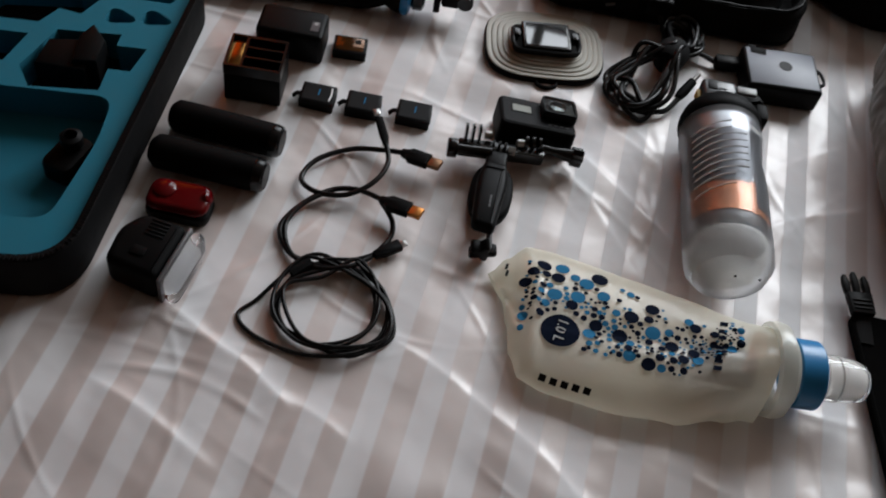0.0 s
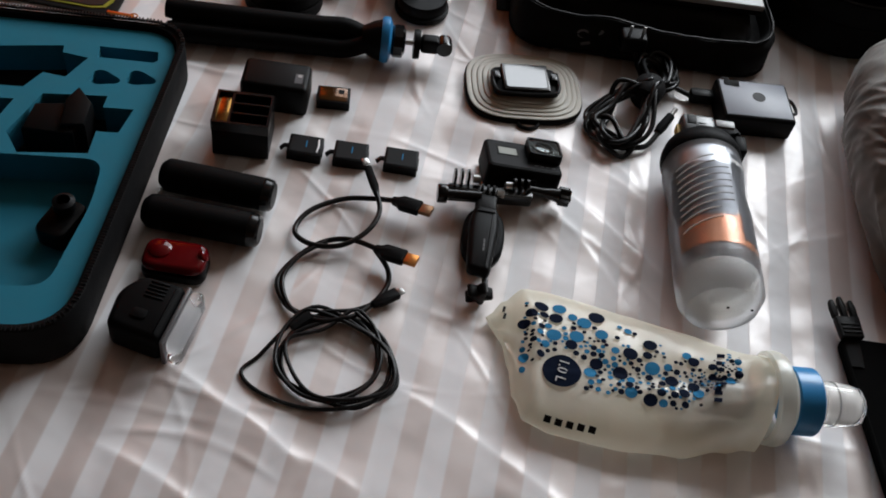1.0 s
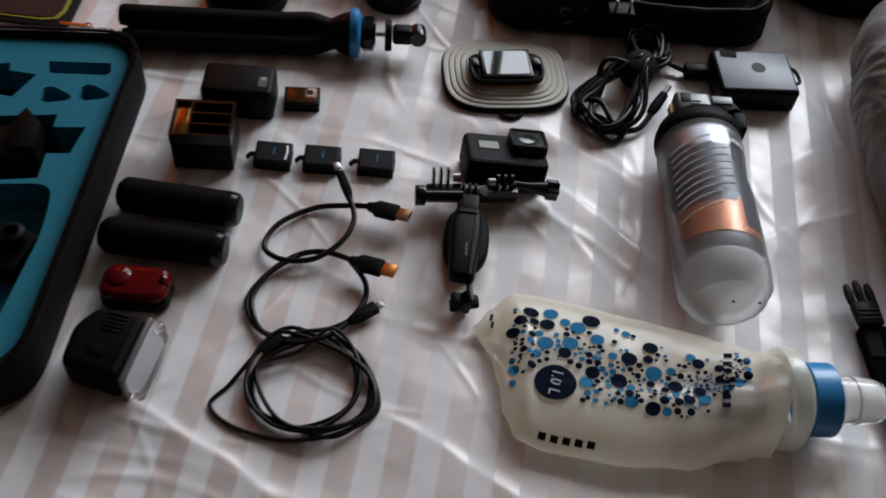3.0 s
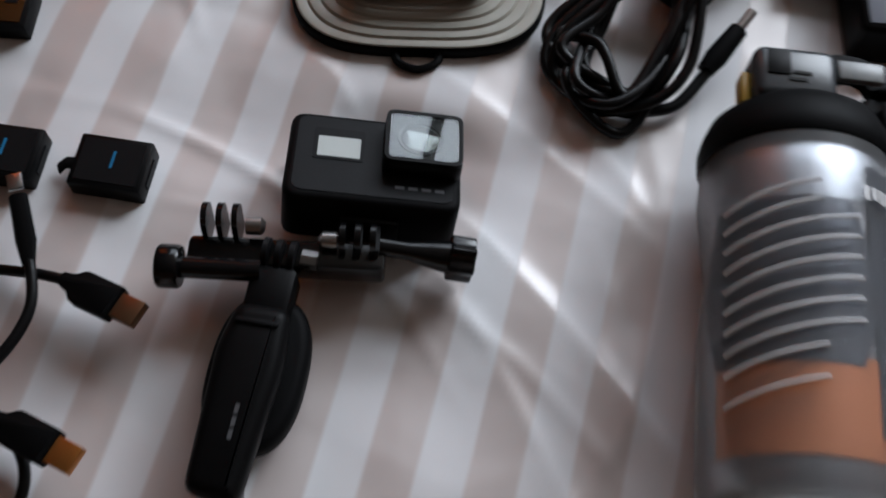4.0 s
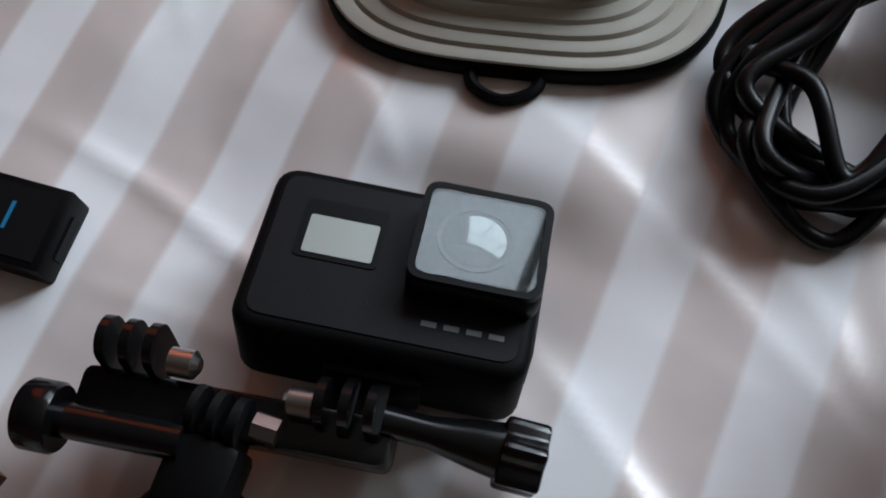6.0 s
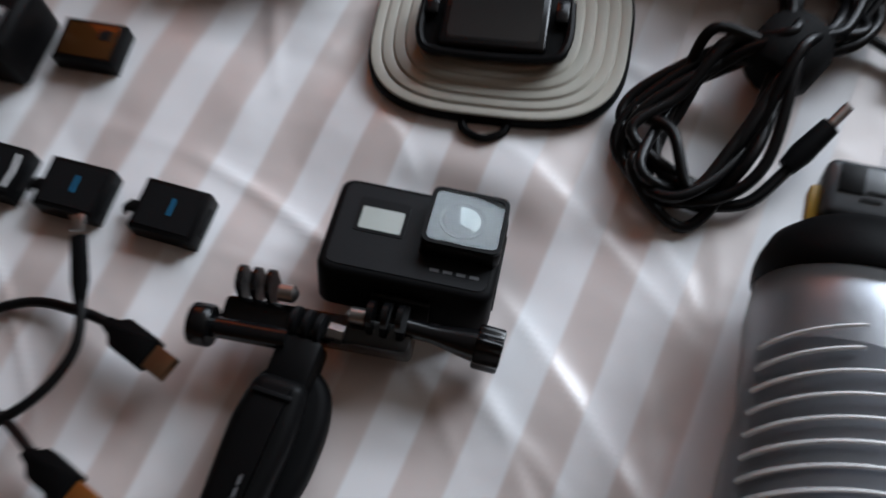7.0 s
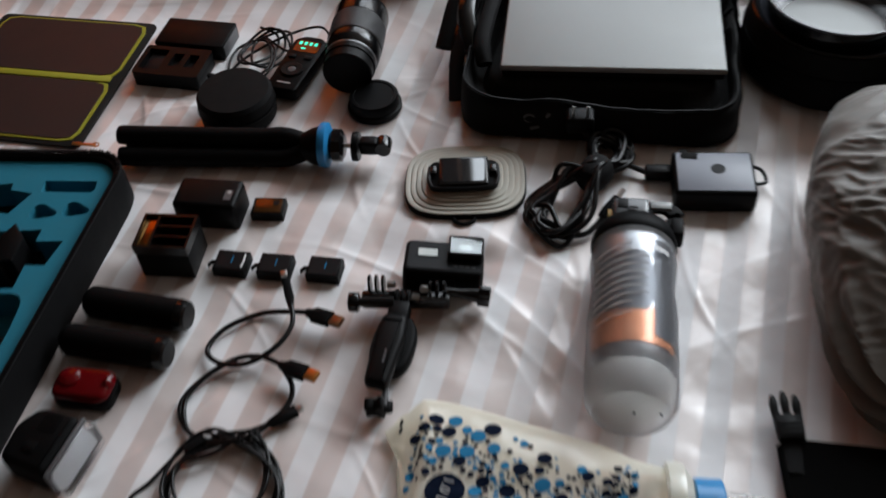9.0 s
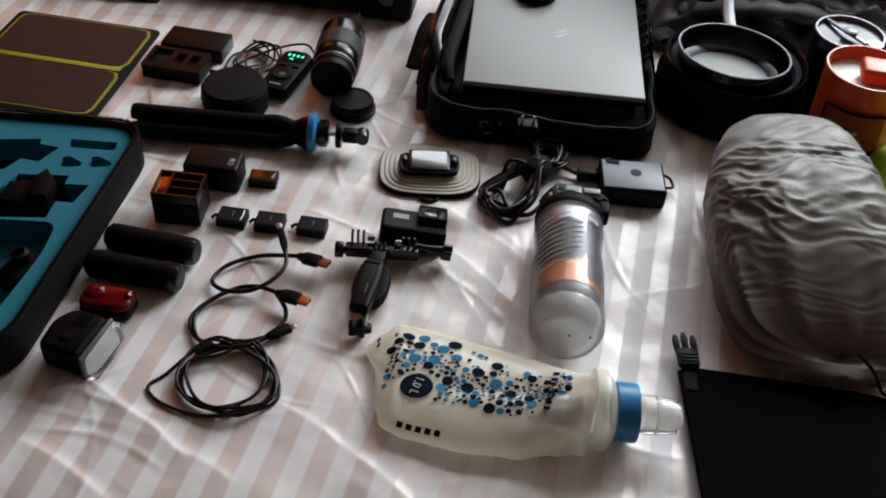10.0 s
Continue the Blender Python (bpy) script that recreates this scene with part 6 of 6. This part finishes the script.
cloth_lump("folded_jacket", pose(0.850, 0.985, 0.001, 0, 0, 4), 0.17, 0.30, 0.075, LIME_CLOTH, "lime green cloth folded beside the grey sack", "jacket", 3.1)
cloth_lump("navy_trousers", pose(-0.470, 1.265, 0.001, 0, 0, 10), 0.30, 0.18, 0.045, DENIM, "dark navy trousers folded in a heap", "trousers", 8.4)
jacket = cloth_lump("black_jacket", pose(0.655, 1.415, 0.001, 0, 0, 3), 0.40, 0.17, 0.095, paint("dark_grey_shell_cloth", (0.055, 0.06, 0.07), 0.55, bump=0.4), "black and grey jacket heaped behind the pan", "jacket", 5.2)

for dy in (0.0, 0.045):
    part("sleeve", tube(catmull([(-0.16, -0.045 + dy, 0.050), (-0.06, -0.065 + dy, 0.080), (0.04, -0.050 + dy, 0.074), (0.15, -0.065 + dy, 0.055)], 8), [0.020 + 0.004 * math.sin(i * 1.4) + 0.002 * math.sin(i * 2.9) for i in range(40)], 14, False, 0.6), bpy.data.materials["dark_grey_shell_cloth"], jacket, "creased grey sleeve", 80)


def rolled_mat():
    b = thing("black_fabric_bag", Matrix(), "flat black fabric bag with a side buckle", "bag")
    edge = [(0.544, 0.656), (0.590, 0.43), (0.632, 0.22), (0.95, 0.20), (0.95, 0.66), (0.74, 0.672), (0.61, 0.662)]
    part("bag_panel", prism(rounded(edge, 0.012, 4), 0.0, 0.012, 0.004, 3), paint("dull_black_cloth", (0.0022, 0.0022, 0.0022), 0.95, bump=0.5, spec=0.05), b)
    part("edge_binding", tube([(0.546, 0.645, 0.012), (0.5905, 0.43, 0.012), (0.631, 0.23, 0.012)], 0.003, 8), bpy.data.materials["dull_black_cloth"], b)
    buckle = part("buckle", prism(rounded([(-0.011, -0.018), (0.011, -0.018), (0.012, 0.006), (-0.012, 0.006)], 0.002, 3), 0.013, 0.021, 0.0015, 2, m=pose(0.551, 0.668, 0, 0, 0, 12)), BLACK, b, "black side-release buckle")
    for dx, ln in ((-0.0095, 0.020), (0.0, 0.024), (0.0095, 0.020)):
        part("prong", prism(rounded([(-0.0028, 0), (0.0028, 0), (0.0034, ln * 0.6), (0.0012, ln), (-0.0022, ln), (-0.0034, ln * 0.6)], 0.001, 2), 0.0135, 0.0195, 0.0012, 2, m=pose(0.551, 0.668, 0, 0, 0, 12) @ pose(dx, 0.006, 0)), BLACK, buckle)
    for k in range(3):
        part("rib", box(0.018, 0.0016, 0.0012, 0.0004, m=pose(0.551, 0.668, 0.021, 0, 0, 12) @ pose(0, -0.013 + k * 0.0045, 0)), GUNMETAL, buckle)
    part("webbing", tube(catmull([(0.554, 0.652, 0.015), (0.556, 0.640, 0.0135), (0.558, 0.622, 0.0128)], 5), 0.008, 6, False, 0.14), NYLON, b)


rolled_mat()
tb = thing("black_tripod", pose(-0.150, 1.290, 0, 0, 0, 5), "black folded tripod lying along the bed", "tripod")
for y, z in ((-0.022, 0.022), (0.022, 0.022), (0.0, 0.058)):
    part("leg", lathe([(0.0, -0.24), (0.016, -0.24), (0.018, -0.235), (0.018, -0.06), (0.0215, -0.055), (0.0215, -0.03), (0.019, -0.025), (0.019, 0.15), (0.0, 0.15)], 20, pose(0, y, z) @ RX), RUBBER, tb)
part("head_block", box(0.085, 0.085, 0.085, 0.012, 3, at=(0.195, 0, 0)), BLACK, tb)
part("knob", lathe([(0.0, 0.0), (0.012, 0.0), (0.012, 0.016), (0.0, 0.018)], 16, pose(0.20, -0.044, 0.05, 90, 0, 0)), GLOSS, tb)
bp = thing("green_backpack", pose(0.86, 1.66, 0, 0, 0, 2), "large dark green backpack lying on the bed", "backpack")
part("main_body", box(0.86, 0.26, 0.30, 0.07, 5), GREEN_BLACK, bp)
part("side_pocket", box(0.50, 0.05, 0.19, 0.022, 4, at=(0.05, -0.145, 0.02)), GREEN_BLACK, bp)
part("strap", tube(catmull([(-0.40, -0.06, 0.29), (-0.41, -0.15, 0.22), (-0.395, -0.20, 0.10), (-0.385, -0.26, 0.006)], 6), 0.011, 8, False, 0.3), NYLON, bp, "black webbing strap")
part("strap", tube(catmull([(-0.20, -0.172, 0.02), (-0.19, -0.176, 0.12), (-0.20, -0.165, 0.22)], 6), 0.010, 8, False, 0.25), NYLON, bp)
